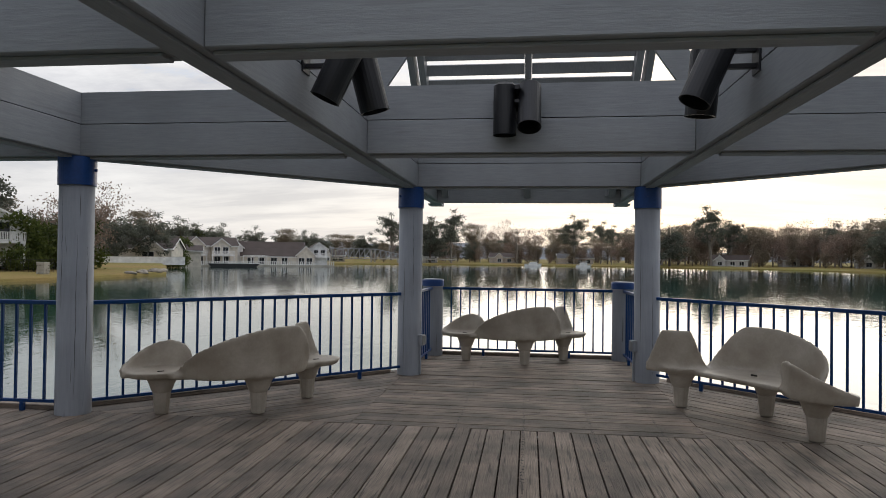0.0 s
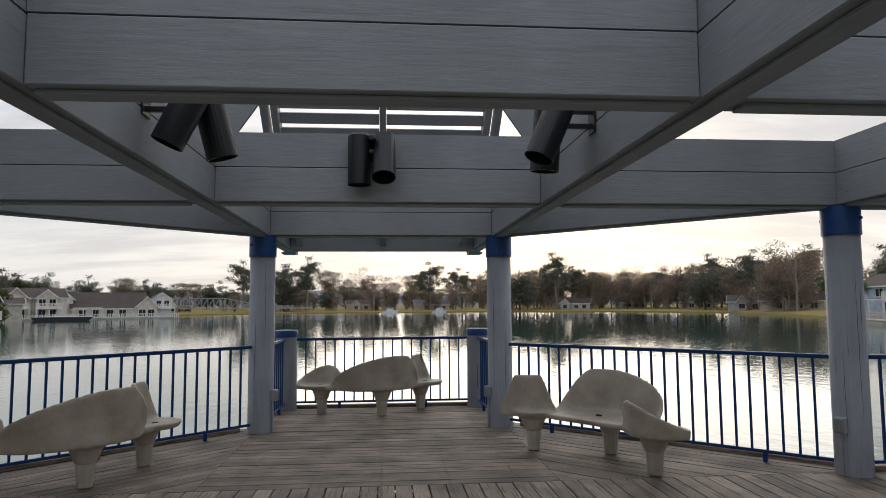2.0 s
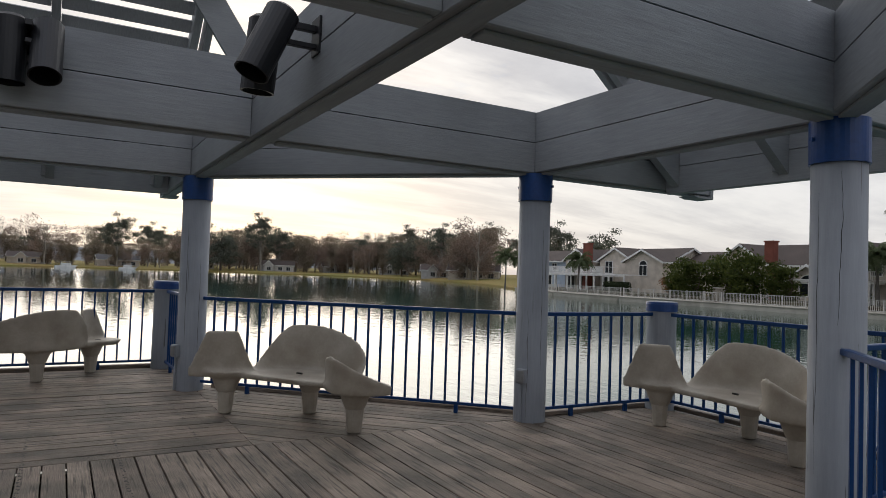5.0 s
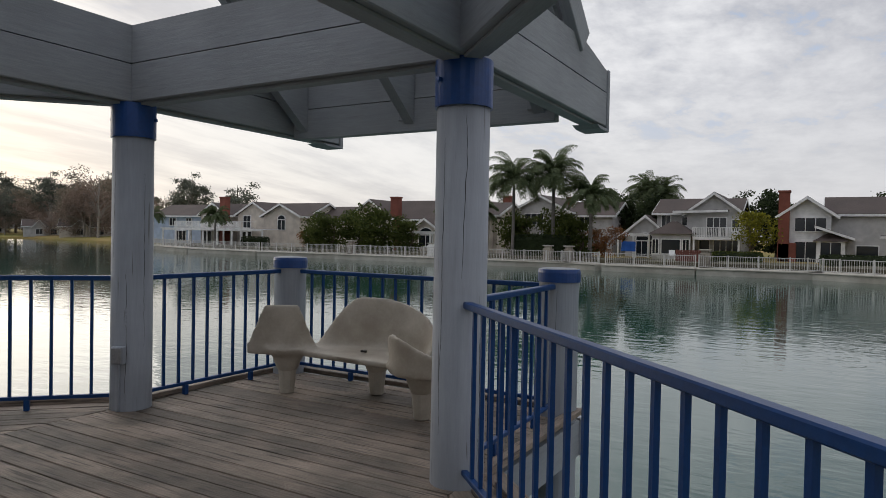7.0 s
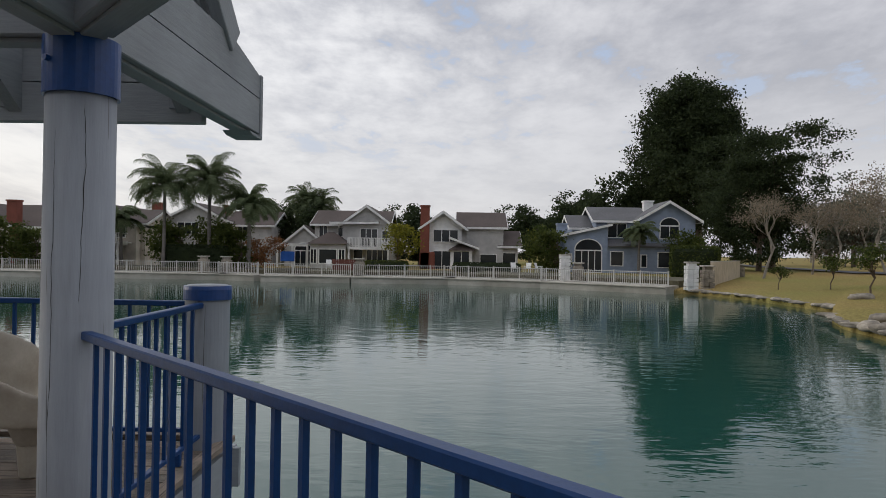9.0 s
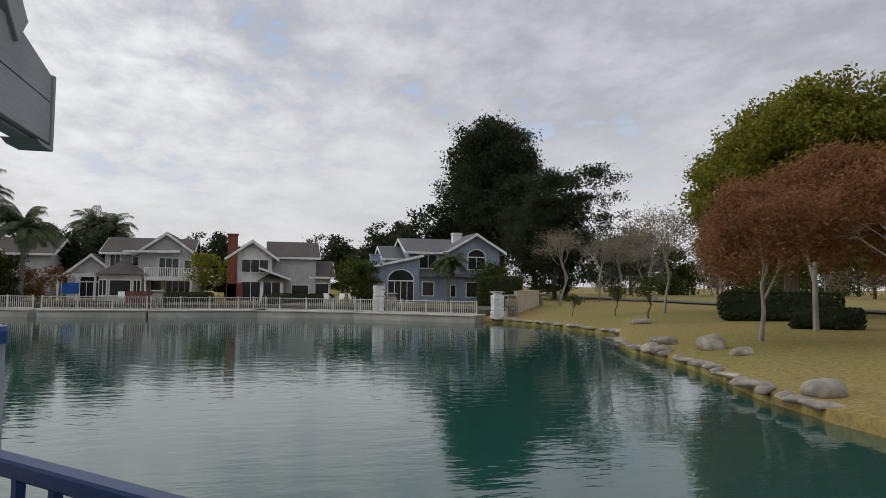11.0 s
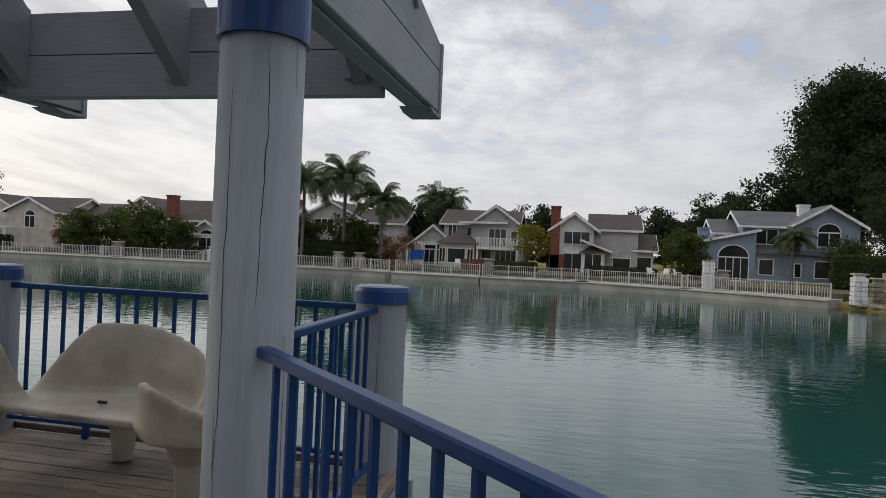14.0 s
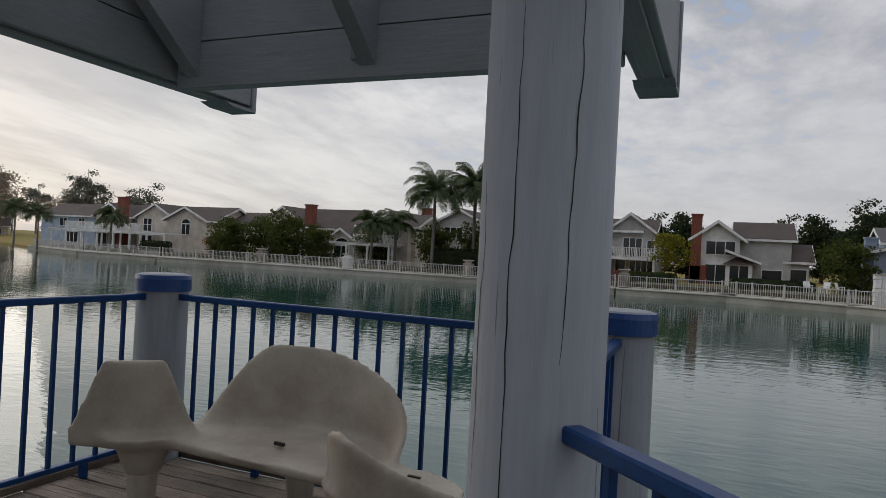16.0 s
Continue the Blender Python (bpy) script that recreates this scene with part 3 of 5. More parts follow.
# ---- things round the lake ----
RINGS = [(0.0, 0.28), (0.5, 0.34), (5, 0.6), (14, 0.8), (60, 1.5), (400, 2.2), (9000, 2.2)]


def ground_z(x, y):
    d = math.hypot(x, y) - shore_radius(math.atan2(y, x) % (2 * math.pi))
    for (d0, z0), (d1, z1) in zip(RINGS, RINGS[1:]):
        if d < d1:
            k = max(0, (d - d0) / (d1 - d0))
            return WATER_Z + z0 + (z1 - z0) * k - 0.05
    return WATER_Z + 2.1


def leaf_material(name, c0, c1):
    m = bpy.data.materials.new(name)
    m.use_nodes = True
    t = m.node_tree
    p = t.nodes["Principled BSDF"]
    p.inputs["Roughness"].default_value, p.inputs["Specular IOR Level"].default_value = 0.7, 0.2
    g = t.nodes.new("ShaderNodeNewGeometry")
    mix = t.nodes.new("ShaderNodeMix")
    mix.data_type = "RGBA"
    mix.inputs[6].default_value, mix.inputs[7].default_value = (*c0, 1), (*c1, 1)
    tc = t.nodes.new("ShaderNodeTexCoord")
    n = t.nodes.new("ShaderNodeTexNoise")
    n.inputs["Scale"].default_value = 0.5
    t.links.new(tc.outputs["Object"], n.inputs["Vector"])
    add_n = t.nodes.new("ShaderNodeMath")
    add_n.operation = "MULTIPLY_ADD"
    t.links.new(g.outputs["Random Per Island"], add_n.inputs[0])
    add_n.inputs[1].default_value = 0.8
    sub = t.nodes.new("ShaderNodeMath")
    sub.operation = "SUBTRACT"
    t.links.new(n.outputs[0], sub.inputs[0])
    sub.inputs[1].default_value = 0.38
    t.links.new(sub.outputs[0], add_n.inputs[2])
    t.links.new(add_n.outputs[0], mix.inputs[0])
    t.links.new(mix.outputs[2], p.inputs["Base Color"])
    thin = t.nodes.new("ShaderNodeBsdfTranslucent")
    t.links.new(mix.outputs[2], thin.inputs["Color"])
    both = t.nodes.new("ShaderNodeMixShader")
    both.inputs[0].default_value = 0.4
    t.links.new(p.outputs[0], both.inputs[1])
    t.links.new(thin.outputs[0], both.inputs[2])
    t.links.new(both.outputs[0], t.nodes["Material Output"].inputs["Surface"])
    return m


BARK = material("brown_bark", (0.13, 0.10, 0.075), 0.9, vary=0.3, grain=(8, 8, 1), fine=10, bump=0.5)
PALEBARK = material("pale_grey_bark", (0.30, 0.27, 0.23), 0.9, vary=0.3, grain=(4, 4, 1), fine=10, bump=0.4)
PALMBARK = material("grey_palm_bark", (0.17, 0.155, 0.14), 0.9, vary=0.3, grain=(2, 2, 9), fine=10, bump=0.4)
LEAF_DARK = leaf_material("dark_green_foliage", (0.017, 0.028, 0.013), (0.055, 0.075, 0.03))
LEAF_GREEN = leaf_material("green_foliage", (0.03, 0.05, 0.012), (0.11, 0.13, 0.03))
LEAF_LIME = leaf_material("yellow_green_foliage", (0.09, 0.10, 0.01), (0.26, 0.24, 0.03))
LEAF_RUST = leaf_material("rusty_autumn_foliage", (0.14, 0.062, 0.028), (0.36, 0.175, 0.08))
# the next three leaf colours are paled for the haze over the far bank
LEAF_OLIVE = leaf_material("hazed_olive_brown_foliage", (0.13, 0.108, 0.08), (0.32, 0.27, 0.20))
LEAF_FAR_DARK = leaf_material("hazed_grey_green_foliage", (0.08, 0.088, 0.072), (0.19, 0.20, 0.155))
LEAF_FAR_RUST = leaf_material("hazed_grey_brown_foliage", (0.16, 0.118, 0.094), (0.36, 0.27, 0.215))
LEAF_PALM = leaf_material("palm_green_fronds", (0.045, 0.07, 0.03), (0.15, 0.18, 0.09))


def tube(vs, fs, pts, radii, seg=6):
    """Adds a tapered tube along points to lists of vertices and faces."""
    base = len(vs)
    for i, p in enumerate(pts):
        a, b = pts[max(i - 1, 0)], pts[min(i + 1, len(pts) - 1)]
        d = (b - a).normalized()
        u = d.orthogonal().normalized()
        w = d.cross(u)
        for k in range(seg):
            an = 2 * math.pi * k / seg
            vs.append(p + (u * math.cos(an) + w * math.sin(an)) * radii[i])
    for i in range(len(pts) - 1):
        for k in range(seg):
            a0, a1 = base + i * seg + k, base + i * seg + (k + 1) % seg
            fs.append((a0, a1, a1 + seg, a0 + seg))


def mesh_from(name, vs, fs, mat, parent, smooth=False, label=""):
    me = bpy.data.meshes.new(name)
    me.from_pydata([tuple(v) for v in vs], [], fs)
    me.materials.append(mat)
    if smooth:
        for poly in me.polygons:
            poly.use_smooth = True
    ob = new(name, me)
    ob.parent = parent
    if label:
        tagged(ob, label)
    return ob


def leaf_mesh(centres, size, r, squash=1.0):
    """A quad for each centre, turned at random."""
    n = len(centres)
    u = r.normal(size=(n, 3))
    u /= np.linalg.norm(u, axis=1)[:, None]
    w = np.cross(u, r.normal(size=(n, 3)))
    w /= np.linalg.norm(w, axis=1)[:, None]
    s = size * r.uniform(0.55, 1.3, size=(n, 1))
    u, w = u * s, w * s * 0.6
    c = np.asarray(centres)
    vs = np.stack([c - u, c + w * 0.9, c + u, c - w], axis=1).reshape(-1, 3)
    fs = [(4 * i, 4 * i + 1, 4 * i + 2, 4 * i + 3) for i in range(n)]
    return vs.tolist(), fs


def build_tree(seed, label, leaf_mat, height, crown_lo, rx, clumps, per, leaf, spread, bark=BARK, trunk_r=0.25, lobes=5, lean=0.0, loose=0.42, category="tree", group="lakeside trees"):
    """A tapered trunk, limbs to the clumps of an uneven crown, and many small leaves."""
    r = np.random.RandomState(seed)
    tree = thing("tree", label, category, group)
    vs, fs = [], []
    top = Vector((lean * height, 0, height * 0.86))
    trunk = [Vector((0, 0, -0.3))] + [Vector((lean * height * k * k + 0.25 * r.normal() * k, 0.25 * r.normal() * k, height * 0.86 * k)) for k in (0.2, 0.4, 0.6, 0.8, 1.0)]
    tube(vs, fs, trunk, [trunk_r * 1.15, trunk_r, trunk_r * 0.85, trunk_r * 0.65, trunk_r * 0.4, trunk_r * 0.12], 8)
    mid, rz = (crown_lo + height) / 2, (height - crown_lo) / 2
    lobe = [(r.normal(size=3) * np.array([loose * rx, loose * rx, loose * rz]), r.uniform(0.5, 0.8)) for _ in range(lobes)]
    cs, tips = [], []
    for i in range(clumps):
        off, sc = lobe[i % lobes]
        d = r.normal(size=3)
        d /= np.linalg.norm(d)
        k = r.uniform(0.45, 1.0) ** 0.5
        c = off + d * k * sc * np.array([rx, rx, rz])
        c[2] = np.clip(c[2], -rz, rz)
        c = c + np.array([lean * mid, 0, mid])
        tips.append(c)
        g = r.normal(size=(per, 3)) * spread * np.array([1, 1, 0.6])
        cs.append(c + g)
    for c in tips[::max(1, clumps // 28)]:
        k = min(0.95, max(0.25, (c[2] * 0.55) / (height * 0.86)))
        i = min(4, int(k * 5))
        f = trunk[i].lerp(trunk[i + 1], k * 5 - i) if i < 5 else trunk[-1]
        tip = Vector(c)
        bend = f.lerp(tip, 0.5) + Vector((0, 0, 0.12 * (tip - f).length))
        tube(vs, fs, [f, bend, tip], [trunk_r * 0.35, trunk_r * 0.2, 0.02], 5)
    mesh_from("trunk", vs, fs, bark, tree, True)
    lv, lf = leaf_mesh(np.concatenate(cs), leaf, r)
    mesh_from("crown", lv, lf, leaf_mat, tree)
    return tree


def build_bare(seed, label, height, rx, bark, leaf_mat=None, leaves=0, group="bare trees", depth=4):
    """A branching tree with few or no leaves."""
    r = random.Random(seed)
    tree = thing("tree", label, "tree", group)
    vs, fs, tips = [], [], []

    def grow(p, d, ln, rad, level):
        q1 = p + d * ln * 0.5 + Vector((r.gauss(0, 0.06), r.gauss(0, 0.06), 0.03)) * ln
        q2 = q1 + (d + Vector((r.gauss(0, 0.15), r.gauss(0, 0.15), 0.1))).normalized() * ln * 0.5
        tube(vs, fs, [p, q1, q2], [rad, rad * 0.8, rad * 0.58], 6 if level < 2 else 4)
        if level >= depth:
            tips.append(q2)
            return
        for _ in range(3 if level < 3 else 4):
            a = r.uniform(0, 2 * math.pi)
            spread = r.uniform(0.35, 0.85) * (1.0 if level else 0.8)
            nd = (d + (d.orthogonal().normalized() * math.cos(a) + d.cross(d.orthogonal()).normalized() * math.sin(a)) * spread * rx).normalized()
            start = q1.lerp(q2, r.uniform(0.3, 1.0))
            grow(start, nd, ln * r.uniform(0.6, 0.82), rad * 0.55, level + 1)

    grow(Vector((0, 0, -0.2)), Vector((r.gauss(0, 0.05), r.gauss(0, 0.05), 1)).normalized(), height * 0.36, height * 0.015, 0)
    mesh_from("trunk", vs, fs, bark, tree, True)
    if leaf_mat:
        rr = np.random.RandomState(seed)
        pick = [tips[rr.randint(len(tips))] for _ in range(leaves)]
        c = np.array([tuple(p) for p in pick]) + rr.normal(size=(leaves, 3)) * 0.045 * height
        lv, lf = leaf_mesh(c, 0.0085 * height, rr)
        mesh_from("crown", lv, lf, leaf_mat, tree, label="thin remaining autumn leaves")
    return tree


def build_palm(seed, height, label, fronds=58, reach=2.9):
    r = random.Random(seed)
    palm = thing("palm_tree", label, "palm tree", "palm trees")
    vs, fs = [], []
    tops = Vector((r.gauss(0, 0.3), r.gauss(0, 0.3), height))
    pts = [Vector((0, 0, -0.3)).lerp(tops, k / 6) + Vector((math.sin(k * 0.5) * 0.12, 0, 0)) for k in range(7)]
    tube(vs, fs, pts, [0.24, 0.2, 0.18, 0.17, 0.16, 0.17, 0.12], 8)
    mesh_from("trunk", vs, fs, PALMBARK, palm, True)
    crown_at = pts[-1]
    for i in range(fronds):
        a = 2 * math.pi * i / fronds * 2.4 + r.uniform(-0.2, 0.2)
        el = radians(r.uniform(2, 78))
        ln = reach * r.uniform(0.85, 1.1)
        vs, fs = [], []
        p, d = crown_at.copy(), Vector((math.cos(a) * math.cos(el), math.sin(a) * math.cos(el), math.sin(el)))
        spine = [p.copy()]
        for k in range(10):
            d = (d + Vector((0, 0, -0.10 - 0.022 * k))).normalized()
            p = p + d * ln / 10
            spine.append(p.copy())
        tube(vs, fs, spine, [0.035 - 0.0028 * k for k in range(11)], 3)
        for k in range(2, 11):
            run = (spine[k] - spine[k - 1]).normalized()
            side = run.cross(Vector((0, 0, 1)))
            side = side.normalized() if side.length > 0.05 else Vector((-math.sin(a), math.cos(a), 0))
            for s in (-1, 1):
                for half in (0, 0.2, 0.4, 0.6, 0.8):
                    o = spine[k - 1].lerp(spine[k], half)
                    lf = ln * 0.24 * math.sin(math.pi * min(1, (k + half) / 11.8)) ** 0.5
                    droop = r.uniform(0.35, 0.75)
                    elbow = o + side * s * lf * 0.5 + run * lf * 0.32
                    tip = elbow + side * s * lf * 0.22 + run * lf * 0.22 + Vector((0, 0, -droop * lf))
                    wid = run * 0.024
                    b = len(vs)
                    vs += [o - wid, o + wid, elbow + wid, elbow - wid, tip]
                    fs += [(b, b + 1, b + 2, b + 3), (b + 3, b + 2, b + 4)]
        mesh_from("frond", vs, fs, LEAF_PALM, palm)
    return palm


def put(ob, spots):
    """Stands a thing at the first spot (x, y, scale, turn) and copies of it at the rest."""
    first = True
    for x, y, sc, turn in spots:
        m = pose(x, y, ground_z(x, y), 0, 0, turn) @ Matrix.Scale(sc, 4)
        if first:
            ob.matrix_world = m
            first = False
        else:
            copy_scaled(ob, m)


def copy_scaled(ob, m):
    c = copy_thing(ob, m)
    c.matrix_world = m
    return c


# near park on the south-east shore
put(build_tree(3, "large dense yellow-green round-headed tree", LEAF_LIME, 16.5, 2.2, 9.0, 640, 190, 0.15, 0.55, trunk_r=0.45, lobes=9, loose=0.26), [(39.5, -37.5, 1.0, 20)])
put(build_bare(12, "rusty brown tree with fine drooping foliage", 9.5, 1.15, PALEBARK, LEAF_RUST, 30000, "autumn trees", 4), [(24.4, -22.3, 0.74, 0), (26.5, -27.0, 0.98, 120), (38.5, -31.0, 0.78, 50), (19.5, -24.5, 0.8, 200)])
put(build_bare(5, "bare pale-barked tree in winter", 9.0, 1.1, PALEBARK, LEAF_OLIVE, 2600, "bare trees", 4),
    [(62, -30.5, 0.95, 10), (75, -44, 1.0, 30), (84, -52, 0.9, 10), (92, -70, 1.0, 200), (66, -44, 1.0, 140), (105, -62, 1.0, 40), (46, -31.8, 1.0, 33), (70, -39, 0.9, 250)])
put(build_tree(8, "young staked tree with a small green crown", LEAF_GREEN, 3.6, 1.9, 1.1, 26, 40, 0.10, 0.25, trunk_r=0.06, lobes=3, group="young trees"), [(38.0, -25.6, 0.85, 0), (46.0, -27.8, 0.7, 40), (46.5, -24.6, 0.5, 90)])
# tall dark trees behind the houses
put(build_tree(21, "very tall dark evergreen with a rounded dense crown", LEAF_DARK, 27.0, 4.0, 9.4, 700, 190, 0.21, 0.85, trunk_r=0.6, lobes=11, loose=0.27), [(110, -41.5, 1.08, 0)])
put(build_tree(22, "dark leaning pine with an uneven ragged crown", LEAF_DARK, 17, 2.0, 5.6, 170, 150, 0.18, 0.7, trunk_r=0.4, lobes=9, lean=0.06, loose=0.38), [(80, -39.5, 0.92, -118), (84, -37, 0.7, 60), (80, -38.0, 0.75, -80)])
put(build_tree(23, "dark green broad-crowned tree behind the houses", LEAF_DARK, 11, 1.6, 4.2, 130, 80, 0.24, 0.6, trunk_r=0.3, lobes=6, loose=0.30),
    [(124, -28, 1.2, 0), (118, -34, 1.4, 60), (112, -22, 0.9, 110), (100, -13.5, 0.8, 30), (96, -17, 0.8, 160), (86, 1.9, 0.72, 20), (85, 20, 0.75, 40), (150, 30, 1.1, 60), (84, 14.5, 0.7, 10)])
put(build_tree(24, "dense green garden tree by the water", LEAF_GREEN, 5.0, 0.6, 2.3, 90, 46, 0.17, 0.42, trunk_r=0.12, lobes=5, group="garden trees"),
    [(70, -13.2, 0.95, 0), (71, -27.5, 0.85, 50), (67.5, 47, 1.0, 10), (67.5, 43.5, 1.1, 80), (67, 51.0, 0.95, 40), (67.5, 39.5, 0.85, 33), (68, 54.5, 0.6, 15), (70, 21, 1.0, 72), (68, 25, 0.95, 10), (67, 18.5, 0.9, 5), (71, 34.5, 0.8, 40), (82, 63, 0.9, 3)])
put(build_tree(25, "yellow-green garden tree beside the brick chimney", LEAF_LIME, 4.6, 1.0, 1.7, 55, 44, 0.13, 0.32, trunk_r=0.1, lobes=4, group="garden trees"), [(72, 3.4, 1.0, 0), (80, -13.5, 0.9, 90)])
put(build_tree(26, "orange-brown autumn shrub by the fence", LEAF_RUST, 3.4, 0.4, 1.6, 45, 44, 0.12, 0.3, trunk_r=0.07, lobes=4, group="garden trees"), [(68.5, 16.6, 1.0, 0), (69, 56, 0.8, 70)])
put(build_palm(31, 8.2, "tall feathery palm with a grey trunk", 52, 3.7), [(65, 25.4, 1.0, 0), (66.5, 21.3, 1.05, 100), (88, 16.8, 0.95, 40), (87, 15.0, 0.9, 160), (64, 87, 0.65, 10), (66, 85, 0.6, 50)])
put(build_palm(33, 5.6, "short palm with drooping green fronds", 44, 3.0), [(66.5, 17.6, 1.15, 0), (63, 68, 0.8, 60), (66, 33, 0.85, 20), (69.5, -21.4, 0.75, 130), (69, 31.5, 0.9, 200)])


# clipped hedges
def build_hedge(x, y, w, d, hgt, yaw, label="dense dark clipped hedge", seed=1, mat=LEAF_DARK):
    hedge = thing("hedge", label, "hedge", "clipped hedges", at=pose(x, y, ground_z(x, y), 0, 0, yaw))
    r = np.random.RandomState(seed)
    n = int(w * d * 60 + (w + d) * hgt * 160)
    p = r.uniform(-1, 1, size=(n, 3))
    axis = r.choice(3, size=n, p=[0.2, 0.4, 0.4])
    p[np.arange(n), axis] = np.sign(p[np.arange(n), axis]) * r.uniform(0.9, 1.0, size=n)
    p = p / np.maximum(1, (np.abs(p) ** 6).sum(1) ** (1 / 6))[:, None]
    p = p * np.array([w / 2, d / 2, hgt / 2]) + np.array([0, 0, hgt / 2])
    lv, lf = leaf_mesh(p, 0.11, r)
    mesh_from("foliage", lv, lf, mat, hedge)
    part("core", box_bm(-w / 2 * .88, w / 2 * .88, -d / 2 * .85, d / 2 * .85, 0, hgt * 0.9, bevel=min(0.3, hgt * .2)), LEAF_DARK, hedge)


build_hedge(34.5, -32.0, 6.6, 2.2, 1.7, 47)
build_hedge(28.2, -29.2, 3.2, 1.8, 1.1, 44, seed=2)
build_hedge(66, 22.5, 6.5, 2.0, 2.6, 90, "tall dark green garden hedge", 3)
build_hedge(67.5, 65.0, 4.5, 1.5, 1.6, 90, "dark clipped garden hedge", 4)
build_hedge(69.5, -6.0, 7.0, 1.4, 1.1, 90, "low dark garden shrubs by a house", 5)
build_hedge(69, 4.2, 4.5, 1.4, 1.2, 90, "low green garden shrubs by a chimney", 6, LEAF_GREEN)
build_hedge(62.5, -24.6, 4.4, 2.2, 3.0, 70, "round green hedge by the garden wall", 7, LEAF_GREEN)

# ---- seawall, fence and pillars of the house bank ----
WHITE = material("white_trim_paint", (0.84, 0.84, 0.82), 0.5, vary=0.06)
FENCE = material("white_painted_iron", (0.62, 0.61, 0.58), 0.5, vary=0.06)
BRICK = material("red_brick", (0.22, 0.068, 0.045), 0.85, vary=0.25, grain=(4, 4, 9), fine=30, bump=0.3)
ROOF = material("brown_roof_tile", (0.082, 0.062, 0.054), 0.85, vary=0.25, grain=(3, 3, 6), fine=24, bump=0.5, coarse=0.4)
ROOF_G = material("grey_roof_shingle", (0.12, 0.12, 0.125), 0.85, vary=0.2, grain=(3, 3, 6), fine=24, bump=0.4, coarse=0.4)
GLASS = material("dark_window_glass", (0.025, 0.03, 0.035), 0.08, vary=0.05, bump=0.0)
WALLS = {
    "grey": material("grey_stucco", (0.52, 0.51, 0.495), 0.85, vary=0.06, fine=12, bump=0.1),
    "white": material("white_siding", (0.86, 0.86, 0.85), 0.7, vary=0.05, grain=(0.2, 0.2, 9), fine=20, bump=0.3),
    "tan": material("tan_stucco", (0.60, 0.54, 0.465), 0.85, vary=0.06, fine=12, bump=0.1),
    "blue": material("slate_blue_siding", (0.27, 0.33, 0.44), 0.7, vary=0.06, grain=(0.2, 0.2, 9), fine=20, bump=0.3),
    "pale_blue": material("pale_blue_siding", (0.42, 0.50, 0.62), 0.7, vary=0.05),
    "cream": material("cream_stucco", (0.70, 0.65, 0.56), 0.85, vary=0.05, fine=10, bump=0.1),
    "beige_wall": material("beige_garden_wall", (0.55, 0.47, 0.35), 0.85, vary=0.06, fine=10),
}
SOIL = material("planted_garden_soil", (0.10, 0.095, 0.055), 0.95, vary=0.4, grain=(1, 1, 1), fine=24, bump=0.5, dark=(0.06, 0.05, 0.035), coarse=0.4)
BANK = [(51.6, -19.6), (57.6, -11.2), (61.3, -2.8), (60.8, 6), (61.3, 13.6), (62.8, 17.6), (62.8, 45), (61.8, 56), (63.3, 69.6), (71, 89)]
for i, (p, q) in enumerate(zip(BANK, BANK[1:])):
    m, ln = along(p, q)
    wall = thing("seawall", "pale concrete seawall along the house gardens", "seawall", "seawall lengths", at=m)
    part("wall_body", box_bm(-0.1, ln + 0.1, 0.0, 2.9, WATER_Z - 0.5, WATER_Z + 0.46, bevel=0.03), CONC, wall)
    part("coping", box_bm(-0.1, ln + 0.1, 0.1, 3.0, WATER_Z + 0.462, WATER_Z + 0.56, bevel=0.02), CONC, wall)
    part("terrace", box_bm(-0.1, ln + 0.1, -8.5, 0.05, WATER_Z - 0.3, WATER_Z + 0.92, bevel=0.02), SOIL, wall, "dark planted garden terrace")
    fence = thing("fence", "white painted iron fence on the seawall", "fence", "garden fences", at=m @ Matrix.Translation((0, 0, WATER_Z + 0.56)))
    part("top_rail", box_bm(0, ln, 0.0 - 0.03, 0.03, 0.98, 1.03), FENCE, fence)
    part("bottom_rail", box_bm(0, ln, -0.03, 0.03, 0.10, 0.15), FENCE, fence)
    k = max(2, round(ln / 2.2))
    post_mesh = None
    for j in range(k + 1):
        if post_mesh is None:
            o = part("fence_post", box_bm(-0.045, 0.045, -0.045, 0.045, 0, 1.1), FENCE, fence)
            post_mesh = o.data
        else:
            o = new("fence_post", post_mesh)
            o.parent = fence
        o.location.x = ln * j / k
    vs, fs = [], []
    n = int(ln / 0.17)
    for j in range(1, n):
        x = ln * j / n
        b = len(vs)
        for z in (0.12, 1.0):
            vs += [(x - 0.014, -0.012, z), (x + 0.014, -0.012, z), (x + 0.014, 0.012, z), (x - 0.014, 0.012, z)]
        fs += [(b, b + 1, b + 5, b + 4), (b + 1, b + 2, b + 6, b + 5), (b + 2, b + 3, b + 7, b + 6), (b + 3, b, b + 4, b + 7)]
    tagged(mesh_from("fence_infill", vs, fs, FENCE, fence), kind="stuff")
    fence.location += m.to_3x3() @ Vector((0, 2.2, 0))


